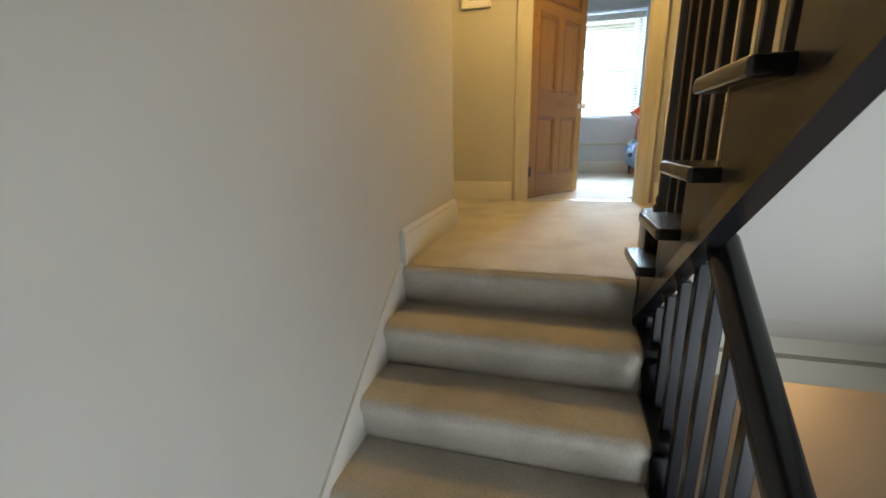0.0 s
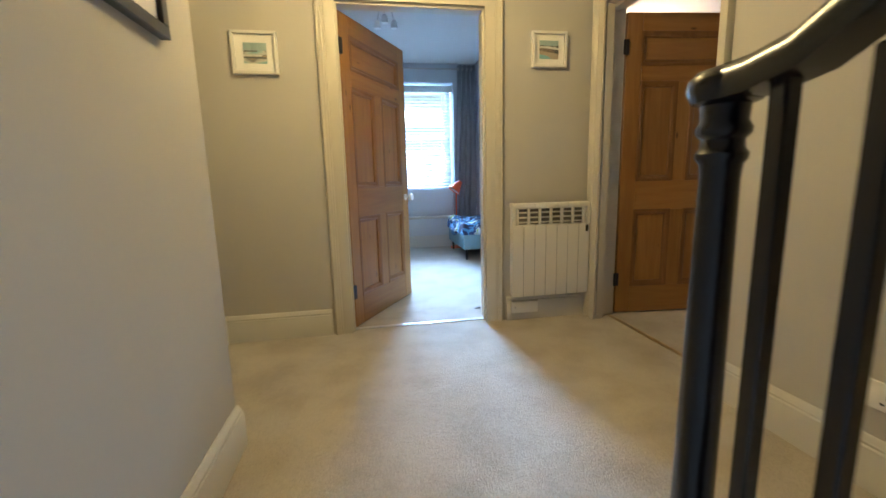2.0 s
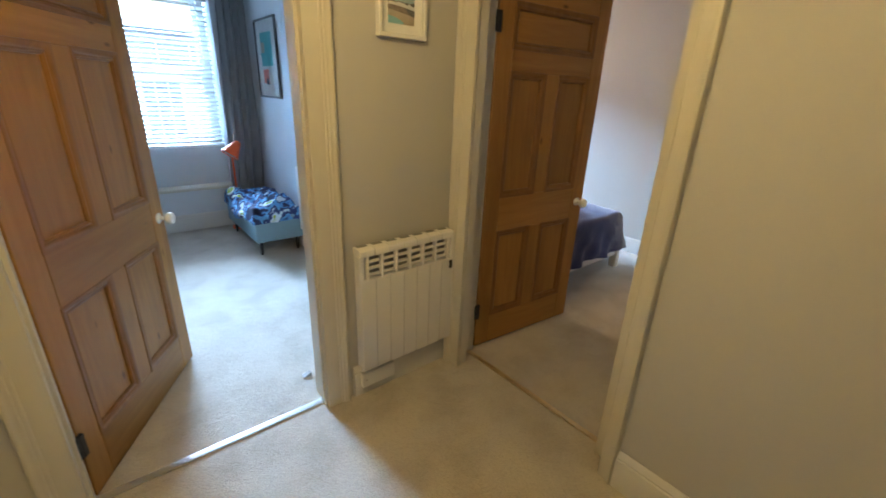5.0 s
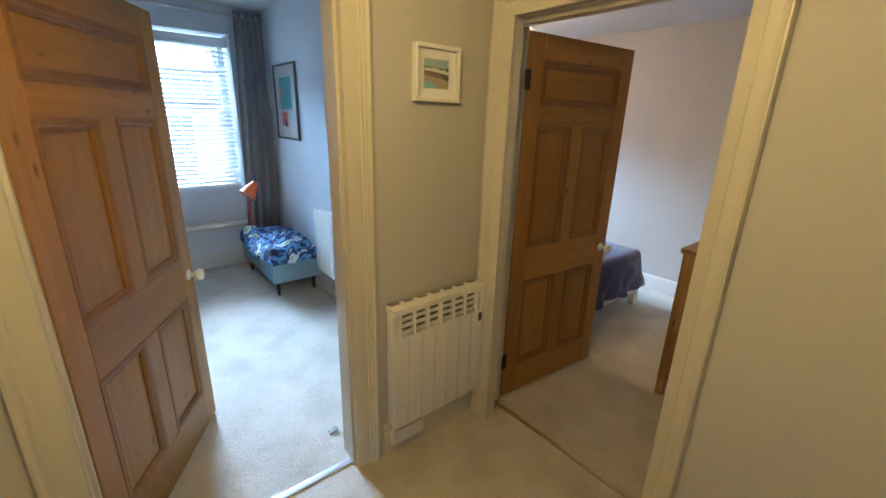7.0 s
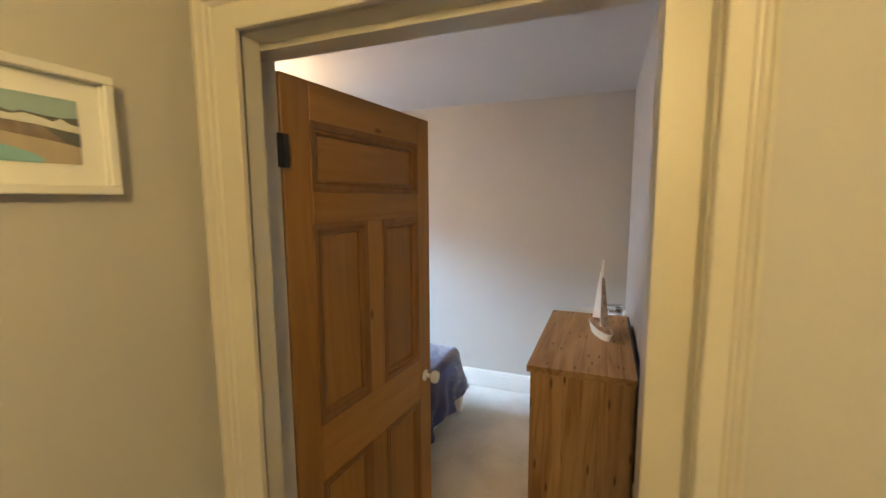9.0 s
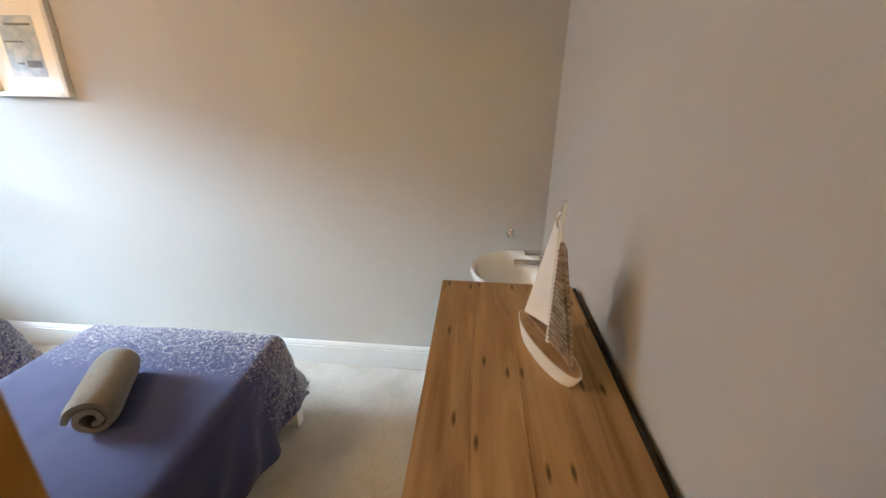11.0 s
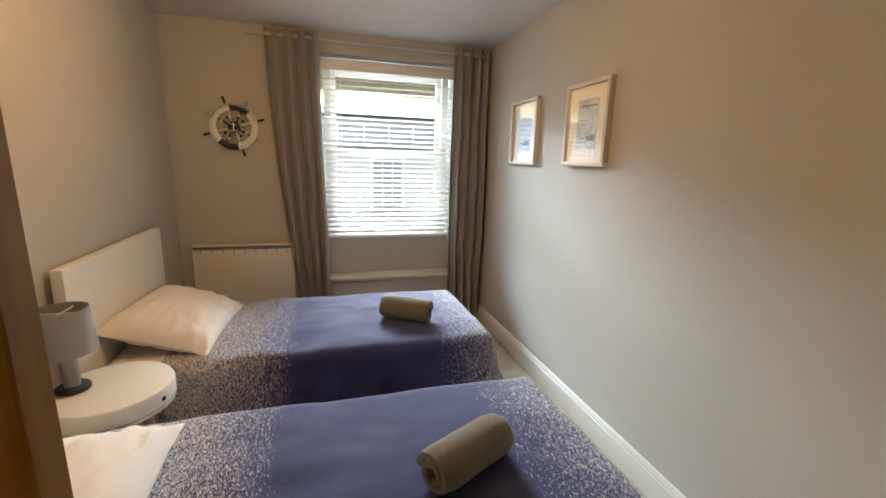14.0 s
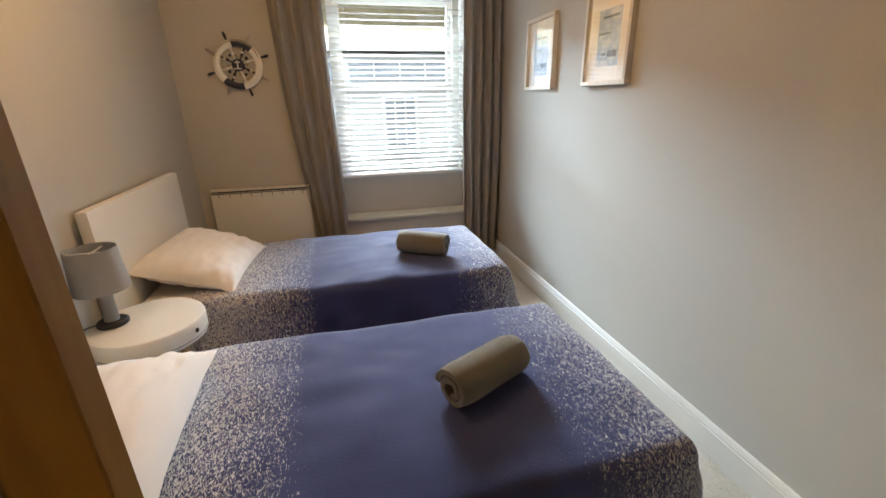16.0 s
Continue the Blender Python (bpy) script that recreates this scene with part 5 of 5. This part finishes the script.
SB = (3.205, 5.66)
burst = thing("starburst_ceiling_light", "chrome starburst ceiling light with lit amber bulbs", "ceiling light", (*SB, 2.42))
part("canopy", lathe(bmesh.new(), [(0.022, 2.285), (0.030, 2.290), (0.030, 2.335), (0.018, 2.345), (0.016, 2.40), (0.055, 2.405), (0.06, 2.42)], (*SB, 0)), M_STEEL, burst)
for k in range(14):
    a = radians(12 + 360 / 14 * k)
    c, s = math.cos(a), math.sin(a)
    at = lambda r, z: (SB[0] + c * r, SB[1] + s * r, z)
    part("arm", tube(bmesh.new(), [at(0.02, 2.32), at(0.10, 2.335), at(0.20, 2.315), at(0.275, 2.262)], 0.0028, 6), M_STEEL, burst)
    part("holder", tube(bmesh.new(), [at(0.272, 2.266), at(0.285, 2.252)], 0.006, 8), M_STEEL, burst)
    part("bulb", tube(bmesh.new(), [at(0.285, 2.252), at(0.300, 2.236), at(0.325, 2.212)], [0.006, 0.012, 0.010], 10), M_BULB, burst, "glowing warm bulb")
    part("bulb_tip", tube(bmesh.new(), [at(0.3255, 2.2115), at(0.340, 2.198), at(0.353, 2.186)], [0.010, 0.011, 0.012], 10), M_BULB_END, burst, "amber glass tip")

fish = [("print", M_PRINT_BLUE, 0.12, 0.88, 0.06, 0.94, 0), ("print_stroke", M_PRINT_GREY, 0.25, 0.8, 0.80, 0.835, 1), ("print_stroke", M_PRINT_GREY, 0.15, 0.55, 0.56, 0.585, 1), ("print_stroke", M_PRINT_GREY, 0.5, 0.82, 0.20, 0.30, 1), ("print_stroke", M_PRINT_GREY, 0.3, 0.45, 0.24, 0.27, 1)]
picture("framed_sea_print", "blue watercolour print in a limed wood frame", 0.385, 0.445, pose(4.55, 6.162, 1.474, 0, 0, -90), M_FRAME_L, 0.022, 0.034, 0.05, fish)
picture("framed_sea_print", "blue watercolour print in a limed wood frame", 0.395, 0.445, pose(4.55, 6.908, 1.470, 0, 0, -90), M_FRAME_L, 0.022, 0.034, 0.05, fish)

# dresser with the model boat
DX0, DX1, DY0, DY1, DZ = 2.86, 3.805, 3.455, 3.885, 0.94
dresser = thing("pine_dresser", "knotty pine chest of drawers standing against the wall", "chest of drawers", ((DX0 + DX1) / 2, DY0, 0))
for k in range(4):
    a = DY0 + (DY1 - DY0) * k / 4
    part("top_board", one_box(DX0, DX1, a + 0.0002, a + (DY1 - DY0) / 4 - 0.0002, DZ - 0.028, DZ, 0.0006, 1), M_DRESSER, dresser, "", False)
for x0 in (DX0 + 0.008, DX1 - 0.03):
    for k in range(3):
        a = DY0 + 0.005 + (DY1 - DY0 - 0.02) * k / 3
        part("side_board", one_box(x0, x0 + 0.022, a + 0.0005, a + (DY1 - DY0 - 0.02) / 3 - 0.0005, 0.11, DZ - 0.028, 0.0015, 1), M_DRESSER_Z, dresser, "", False)
    for y in (DY0 + 0.01, DY1 - 0.06):
        part("leg", one_box(x0 + 0.001, x0 + 0.045 if x0 < 3 else x0 + 0.021, y, y + 0.045, 0.0, 0.11, 0.004, 1), M_DRESSER_Z, dresser, "", False)
part("back_panel", one_box(DX0 + 0.03, DX1 - 0.03, DY0, DY0 + 0.008, 0.11, DZ - 0.03), M_DRESSER_Z, dresser, "", False)
part("carcass", one_box(DX0 + 0.03, DX1 - 0.03, DY0 + 0.01, DY1 - 0.045, 0.11, DZ - 0.03), M_DRESSER, dresser, "", False)
for k in range(4):
    z0 = 0.125 + k * 0.195
    dr = part("drawer", one_box(DX0 + 0.033, DX1 - 0.033, DY1 - 0.044, DY1 - 0.018, z0, z0 + 0.188, 0.003, 1), M_DRESSER, dresser, "", False)
    for x in (DX0 + 0.22, DX1 - 0.22):
        part("drawer_knob", lathe(bmesh.new(), [(0.008, 0), (0.007, 0.012), (0.017, 0.018), (0.019, 0.026), (0.012, 0.033)], (x, DY1 - 0.018, z0 + 0.094), 16, Euler((radians(-90), 0, 0)).to_matrix()), M_IRON, dr, "dark round knob")
# Black strip fills the gap to the wall in place of its shade.
part("gap_shade", one_box(DX0 + 0.02, DX1 - 0.02, DY0 - 0.009, DY0 - 0.001, 0.5, DZ + 0.004, 0.001, 1), M_IRON, dresser, "dark strip standing in for the shaded gap behind the top", False)

BO, BD = Vector((3.405, 3.60, DZ)), Vector((0.281, 0.095, 0)).normalized()
BN = Vector((-BD.y, BD.x, 0))
boat = thing("model_sailing_boat", "white wooden model sailing boat with a woven sail", "ornament", BO)


def boat_at(a, b, z):
    return BO + BD * a + BN * b + Vector((0, 0, z))


bm = bmesh.new()
hull = []
for z, k in ((0.0, 0.80), (0.016, 0.90), (0.042, 1.0)):
    row = []
    for j in range(24):
        t = 2 * math.pi * j / 24
        c, s = math.cos(t), math.sin(t)
        row.append(bm.verts.new(boat_at(0.150 * k * math.copysign(abs(c) ** 0.9, c), 0.036 * (k ** 0.6) * math.copysign(abs(s) ** 1.15, s), z)))
    hull.append(row)
for a, b in zip(hull, hull[1:]):
    for j in range(24):
        bm.faces.new((a[j], a[(j + 1) % 24], b[(j + 1) % 24], b[j]))
bm.faces.new(hull[0][::-1])
bm.faces.new(hull[-1])
part("hull", bm, M_WHITE, boat, "white painted wooden hull", False)
bm = bmesh.new()
deck = [[bm.verts.new(boat_at(0.146 * math.copysign(abs(math.cos(t)) ** 0.9, math.cos(t)), 0.033 * math.copysign(abs(math.sin(t)) ** 1.15, math.sin(t)), z)) for t in [2 * math.pi * j / 24 for j in range(24)]] for z in (0.0415, 0.0435)]
for j in range(24):
    bm.faces.new((deck[0][j], deck[0][(j + 1) % 24], deck[1][(j + 1) % 24], deck[1][j]))
bm.faces.new(deck[1])
part("deck", bm, M_OAK, boat, "bare wood deck", False)
part("boom", tube(bmesh.new(), [boat_at(0.128, 0, 0.052), boat_at(-0.118, 0, 0.055)], 0.004, 8), M_OAK, boat, "bare wood boom")
part("mast", tube(bmesh.new(), [boat_at(-0.005, 0, 0.03), boat_at(-0.005, 0, 0.392)], [0.0055, 0.0045], 10), M_WHITE, boat)


def sail(name, pts, mt, lab, t=0.003):
    bm = bmesh.new()
    n = BN * t
    a = [bm.verts.new(p + n) for p in pts]
    b = [bm.verts.new(p - n) for p in pts]
    k = len(pts)
    bm.faces.new(a)
    bm.faces.new(b[::-1])
    for i in range(k):
        bm.faces.new((a[i], b[i], b[(i + 1) % k], a[(i + 1) % k]))
    return part(name, bm, mt, boat, lab, False)


sail("mainsail", [boat_at(0.003, 0, 0.085), boat_at(0.125, 0, 0.055), boat_at(0.012, 0, 0.365), boat_at(0.003, 0, 0.365)], M_WHITE, "white wooden sail")
sail("woven_sail", [boat_at(-0.012, 0, 0.065), boat_at(-0.115, 0, 0.045), boat_at(-0.05, 0, 0.20), boat_at(-0.024, 0, 0.292), boat_at(-0.012, 0, 0.30)], M_WICKER, "brown woven driftwood sail", 0.005)
for k in range(20):
    z = 0.068 + k * 0.0112
    far = -0.115 + 0.088 * (z - 0.045) / 0.25
    part("weave_strand", tube(bmesh.new(), [boat_at(-0.012, 0.006, z), boat_at(far * 0.5, 0.008, z + 0.004), boat_at(far + 0.004, 0.006, z - 0.004)], 0.0022, 5), M_WICKER, boat)
part("rigging", tube(bmesh.new(), [boat_at(-0.012, 0.0, 0.30), boat_at(-0.03, 0.0, 0.29), boat_at(-0.12, 0, 0.045)], 0.004, 6), M_WICKER, boat, "brown rope edge")
part("halyard", tube(bmesh.new(), [boat_at(0.0, 0.005, 0.36), boat_at(0.012, 0.006, 0.345), boat_at(0.004, 0.006, 0.33)], 0.002, 5), M_ROPE, boat)

# wash basin in the corner
basin = thing("wash_basin", "small white china wall-hung wash basin in the corner", "wash basin", (4.17, 3.43, 0.6))
bcx, bcy = 4.17, 3.57


def basin_ring(bm, rx, ry, z, cy):
    row = []
    for k in range(36):
        t = 2 * math.pi * k / 36
        x, y = rx * math.cos(t), ry * math.sin(t)
        row.append(bm.verts.new((bcx + x, max(3.432, cy + y), z)))
    return row


bm = bmesh.new()
rows = [basin_ring(bm, *a) for a in ((0.06, 0.06, 0.635, 3.50), (0.13, 0.13, 0.665, 3.53), (0.20, 0.20, 0.735, 3.56), (0.222, 0.225, 0.815, 3.57), (0.222, 0.225, 0.831, 3.57), (0.215, 0.218, 0.837, 3.57), (0.198, 0.150, 0.833, 3.625), (0.188, 0.140, 0.815, 3.625), (0.15, 0.11, 0.755, 3.62), (0.07, 0.06, 0.72, 3.61), (0.02, 0.02, 0.717, 3.605))]
for a, b in zip(rows, rows[1:]):
    for k in range(36):
        bm.faces.new((a[k], a[(k + 1) % 36], b[(k + 1) % 36], b[k]))
bm.faces.new(rows[-1])
bm.faces.new(rows[0][::-1])
bmesh.ops.remove_doubles(bm, verts=bm.verts, dist=0.0005)
part("bowl", bm, M_CHINA, basin)
part("waste", lathe(bmesh.new(), [(0.022, 0.7175), (0.024, 0.72), (0.016, 0.722)], (bcx, 3.605, 0)), M_CHROME, basin, "chrome waste")
tap = thing("basin_mixer_tap", "chrome lever mixer tap on the wash basin", "tap", (4.14, 3.485, 0.837))
part("body", one_box(4.115, 4.165, 3.462, 3.512, 0.835, 0.91, 0.010, 3), M_CHROME, tap)
part("spout", one_box(4.122, 4.158, 3.505, 3.615, 0.863, 0.887, 0.008, 3), M_CHROME, tap)
bm = one_box(4.120, 4.160, 3.470, 3.575, 0.917, 0.929, 0.005, 3)
part("lever", bm, M_CHROME, tap)
part("neck", lathe(bmesh.new(), [(0.018, 0.909), (0.018, 0.919)], (4.14, 3.488, 0), 18), M_CHROME, tap)
hook = thing("wall_rail_end", "round chrome fitting on the wall above the basin", "wall fitting", (4.55, 3.594, 0.868))
part("rose", lathe(bmesh.new(), [(0.026, 0), (0.026, 0.006), (0.018, 0.010)], (4.55, 3.594, 0.868), 20, Euler((0, radians(-90), 0)).to_matrix()), M_CHROME, hook)
part("peg", lathe(bmesh.new(), [(0.011, 0.008), (0.011, 0.03), (0.020, 0.034), (0.021, 0.044), (0.012, 0.05)], (4.55, 3.594, 0.868), 20, Euler((0, radians(-90), 0)).to_matrix()), M_CHROME, hook)
binn = thing("white_waste_bin", "tall white plastic bin beside the dresser", "bin", (3.93, 3.84, 0))
part("body", box(bmesh.new(), 3.835, 4.0, 3.70, 3.90, 0.0, 0.66, 0.02, 3), M_WHITE, binn)
part("lid", box(bmesh.new(), 3.83, 4.005, 3.695, 3.905, 0.665, 0.70, 0.012, 3), M_WHITE, binn)

# ---- small bedroom ----
kb = thing("small_bed", "pale blue upholstered low bed on black legs", "bed", (1.68, 7.1, 0))
part("base", soft_box(bmesh.new(), 1.47, 1.90, 6.60, 7.56, 0.13, 0.36, 0.02), M_KIDBED, kb)
for x, y in ((1.52, 6.66), (1.85, 6.66), (1.52, 7.48), (1.85, 7.48)):
    part("leg", tube(bmesh.new(), [(x, y, 0), (x, y, 0.13)], [0.012, 0.018], 10), M_IRON, kb)
duv = thing("rumpled_duvet", "rumpled blue patterned duvet heaped on the low bed", "duvet", (1.68, 7.1, 0.36))


def heap(u, v):
    a, b = u * 2 - 1, v * 2 - 1
    edge = max(0.0, 1 - max(abs(a), abs(b)) ** 6)
    n = noise.noise(Vector((a * 1.8, b * 2.6, 1.5))) * 0.06 + noise.noise(Vector((a * 5, b * 6, 4.0))) * 0.035
    side = 0.03 * noise.noise(Vector((a * 3, b * 3, 9.0)))
    return (1.685 + a * 0.235 + side * abs(a), 7.08 + b * 0.50 + side * abs(b), 0.335 + edge ** 0.5 * (0.125 + n) - (1 - edge) * 0.02)


part("cover", thicken(grid(bmesh.new(), 40, 56, heap), 0.012), M_DUVET, duv)
part("fold", tube(bmesh.new(), [(1.47, 6.9, 0.34), (1.455, 7.05, 0.30), (1.46, 7.2, 0.33), (1.50, 7.3, 0.40)], [0.03, 0.045, 0.04, 0.03], 10), M_DUVET, duv)

ol = thing("orange_floor_lamp", "orange metal reading lamp with a cone shade", "lamp", (1.60, 7.62, 0))
part("foot", lathe(bmesh.new(), [(0.09, 0), (0.09, 0.015), (0.02, 0.02)], (1.60, 7.62, 0)), M_ORANGE, ol)
part("stem", tube(bmesh.new(), [(1.60, 7.62, 0.015), (1.60, 7.62, 0.72), (1.595, 7.58, 0.82), (1.575, 7.46, 0.90), (1.565, 7.38, 0.91)], 0.009, 8), M_ORANGE, ol)
ax = Vector((-0.62, -0.12, -0.76)).normalized()
tt = ax.to_track_quat("Z", "Y").to_matrix()
part("shade", lathe(bmesh.new(), [(0.022, -0.07), (0.032, -0.06), (0.085, 0.085), (0.083, 0.085), (0.028, -0.05)], (1.56, 7.32, 0.885), 24, tt), M_ORANGE, ol, "orange cone shade")
part("inside", lathe(bmesh.new(), [(0.077, 0.071), (0.079, 0.075), (0.02, 0.077)], (1.56, 7.32, 0.885), 24, tt), M_WHITE, ol, "white inside of the shade")

abst = [("print", M_PRINT_TEAL, 0.05, 0.95, 0.36, 1.0, 0), ("print_shape", M_PRINT_RED, 0.1, 0.55, 0.02, 0.30, 1), ("print_shape", M_PRINT_SAND, 0.05, 0.35, 0.62, 0.82, 1), ("print_shape", M_PRINT_WHITE, 0.5, 0.9, 0.05, 0.25, 1), ("print_shape", M_NAVY, 0.3, 0.5, 0.0, 0.12, 2)]
picture("framed_poster", "tall colourful print in a slim black frame", 0.56, 0.68, pose(1.93, 7.48, 1.35, 0, 0, -90), M_FRAME_B, 0.018, 0.022, 0.10, abst)
kr = thing("kid_radiator", "white electric radiator on the small bedroom wall", "radiator", (1.9, 6.3, 0.25))
for k in range(7):
    part("fin", one_box(1.855, 1.905, 6.02 + k * 0.078, 6.02 + k * 0.078 + 0.075, 0.22, 0.80, 0.006, 2), M_RAD, kr)
part("back", one_box(1.90, 1.93, 6.05, 6.53, 0.30, 0.72), M_RAD, kr)
part("control", one_box(1.848, 1.8555, 6.03, 6.05, 0.45, 0.62), M_DARK, kr, "", False)

pend = thing("kid_spot_light", "chrome ceiling light with three small spots", "ceiling light", (0.60, 5.55, 2.54))
part("canopy", lathe(bmesh.new(), [(0.05, 2.515), (0.055, 2.52), (0.055, 2.54)], (0.60, 5.55, 0)), M_CHROME, pend)
for k in range(3):
    a = 2.1 * k + 0.4
    c, s = math.cos(a), math.sin(a)
    part("arm", tube(bmesh.new(), [(0.60 + c * 0.02, 5.55 + s * 0.02, 2.52), (0.60 + c * 0.05, 5.55 + s * 0.05, 2.40), (0.60 + c * 0.08, 5.55 + s * 0.08, 2.29)], 0.004, 8), M_CHROME, pend)
    part("spot", lathe(bmesh.new(), [(0.026, 2.23), (0.028, 2.24), (0.020, 2.285), (0.010, 2.295)], (0.60 + c * 0.08, 5.55 + s * 0.08, 0), 16), M_WHITE, pend)

# ---- assumed stair window out of view, and the street outside ----
# Frame added round the opening of the assumed stair light; never in view.
sash_w = tagged(thing("assumed_stair_window", "assumed white sash window, out of view, added to light the stairs", "window", (2.03, 0.55, -1.25)), kind="structure")
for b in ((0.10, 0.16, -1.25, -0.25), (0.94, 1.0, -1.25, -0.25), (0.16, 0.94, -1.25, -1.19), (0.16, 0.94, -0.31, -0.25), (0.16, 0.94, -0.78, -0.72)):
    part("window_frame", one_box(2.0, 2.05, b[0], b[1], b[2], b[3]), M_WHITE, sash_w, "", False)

structure("ground_street", one_box(-60, 60, 8.1, 400, -6.2, -6.0), M_ROAD, "grey tarmac street outside", "ground")
house = thing("house_opposite", "pale rendered terraced house across the street", "house", (3.8, 15, -6))
part("wall", one_box(-8, 16, 15.0, 15.4, -6, 2.55), M_RENDER, house, "pale rendered wall", False)
part("parapet", one_box(-8, 16, 14.9, 15.45, 2.55, 2.72), M_RENDER, house, "", False)
part("roof", prism(bmesh.new(), [(15.0, 2.72), (21, 6.6), (21, 6.4), (15.0, 2.5)], "x", -8, 16), M_MOSS, house, "lichen-covered roof slope", False)


def far_window(x0, x1, z0, z1, nx, nz, nm="window"):
    w = part(nm, one_box(x0 - 0.07, x1 + 0.07, 14.96, 15.02, z0 - 0.07, z1 + 0.07), M_WHITE, house, "", False)
    for i in range(nx):
        for j in range(nz):
            a, b = (x1 - x0) / nx, (z1 - z0) / nz
            part("pane", one_box(x0 + a * i + 0.02, x0 + a * (i + 1) - 0.02, 14.945, 14.965, z0 + b * j + 0.02, z0 + b * (j + 1) - 0.02), M_PANE, w, "", False)


for x in (-3.6, -1.2, 1.4, 3.55, 6.4, 9.0):
    far_window(x, x + (1.95 if x < 3 else 2.55), 1.86, 2.32, 3 if x < 3 else 4, 1, "upper_window")
for x in (-3.3, -0.8, 1.62, 4.40, 7.0):
    far_window(x, x + 0.78, 0.20, 1.50, 3, 4)
    far_window(x, x + 0.78, -2.9, -1.3, 3, 4)
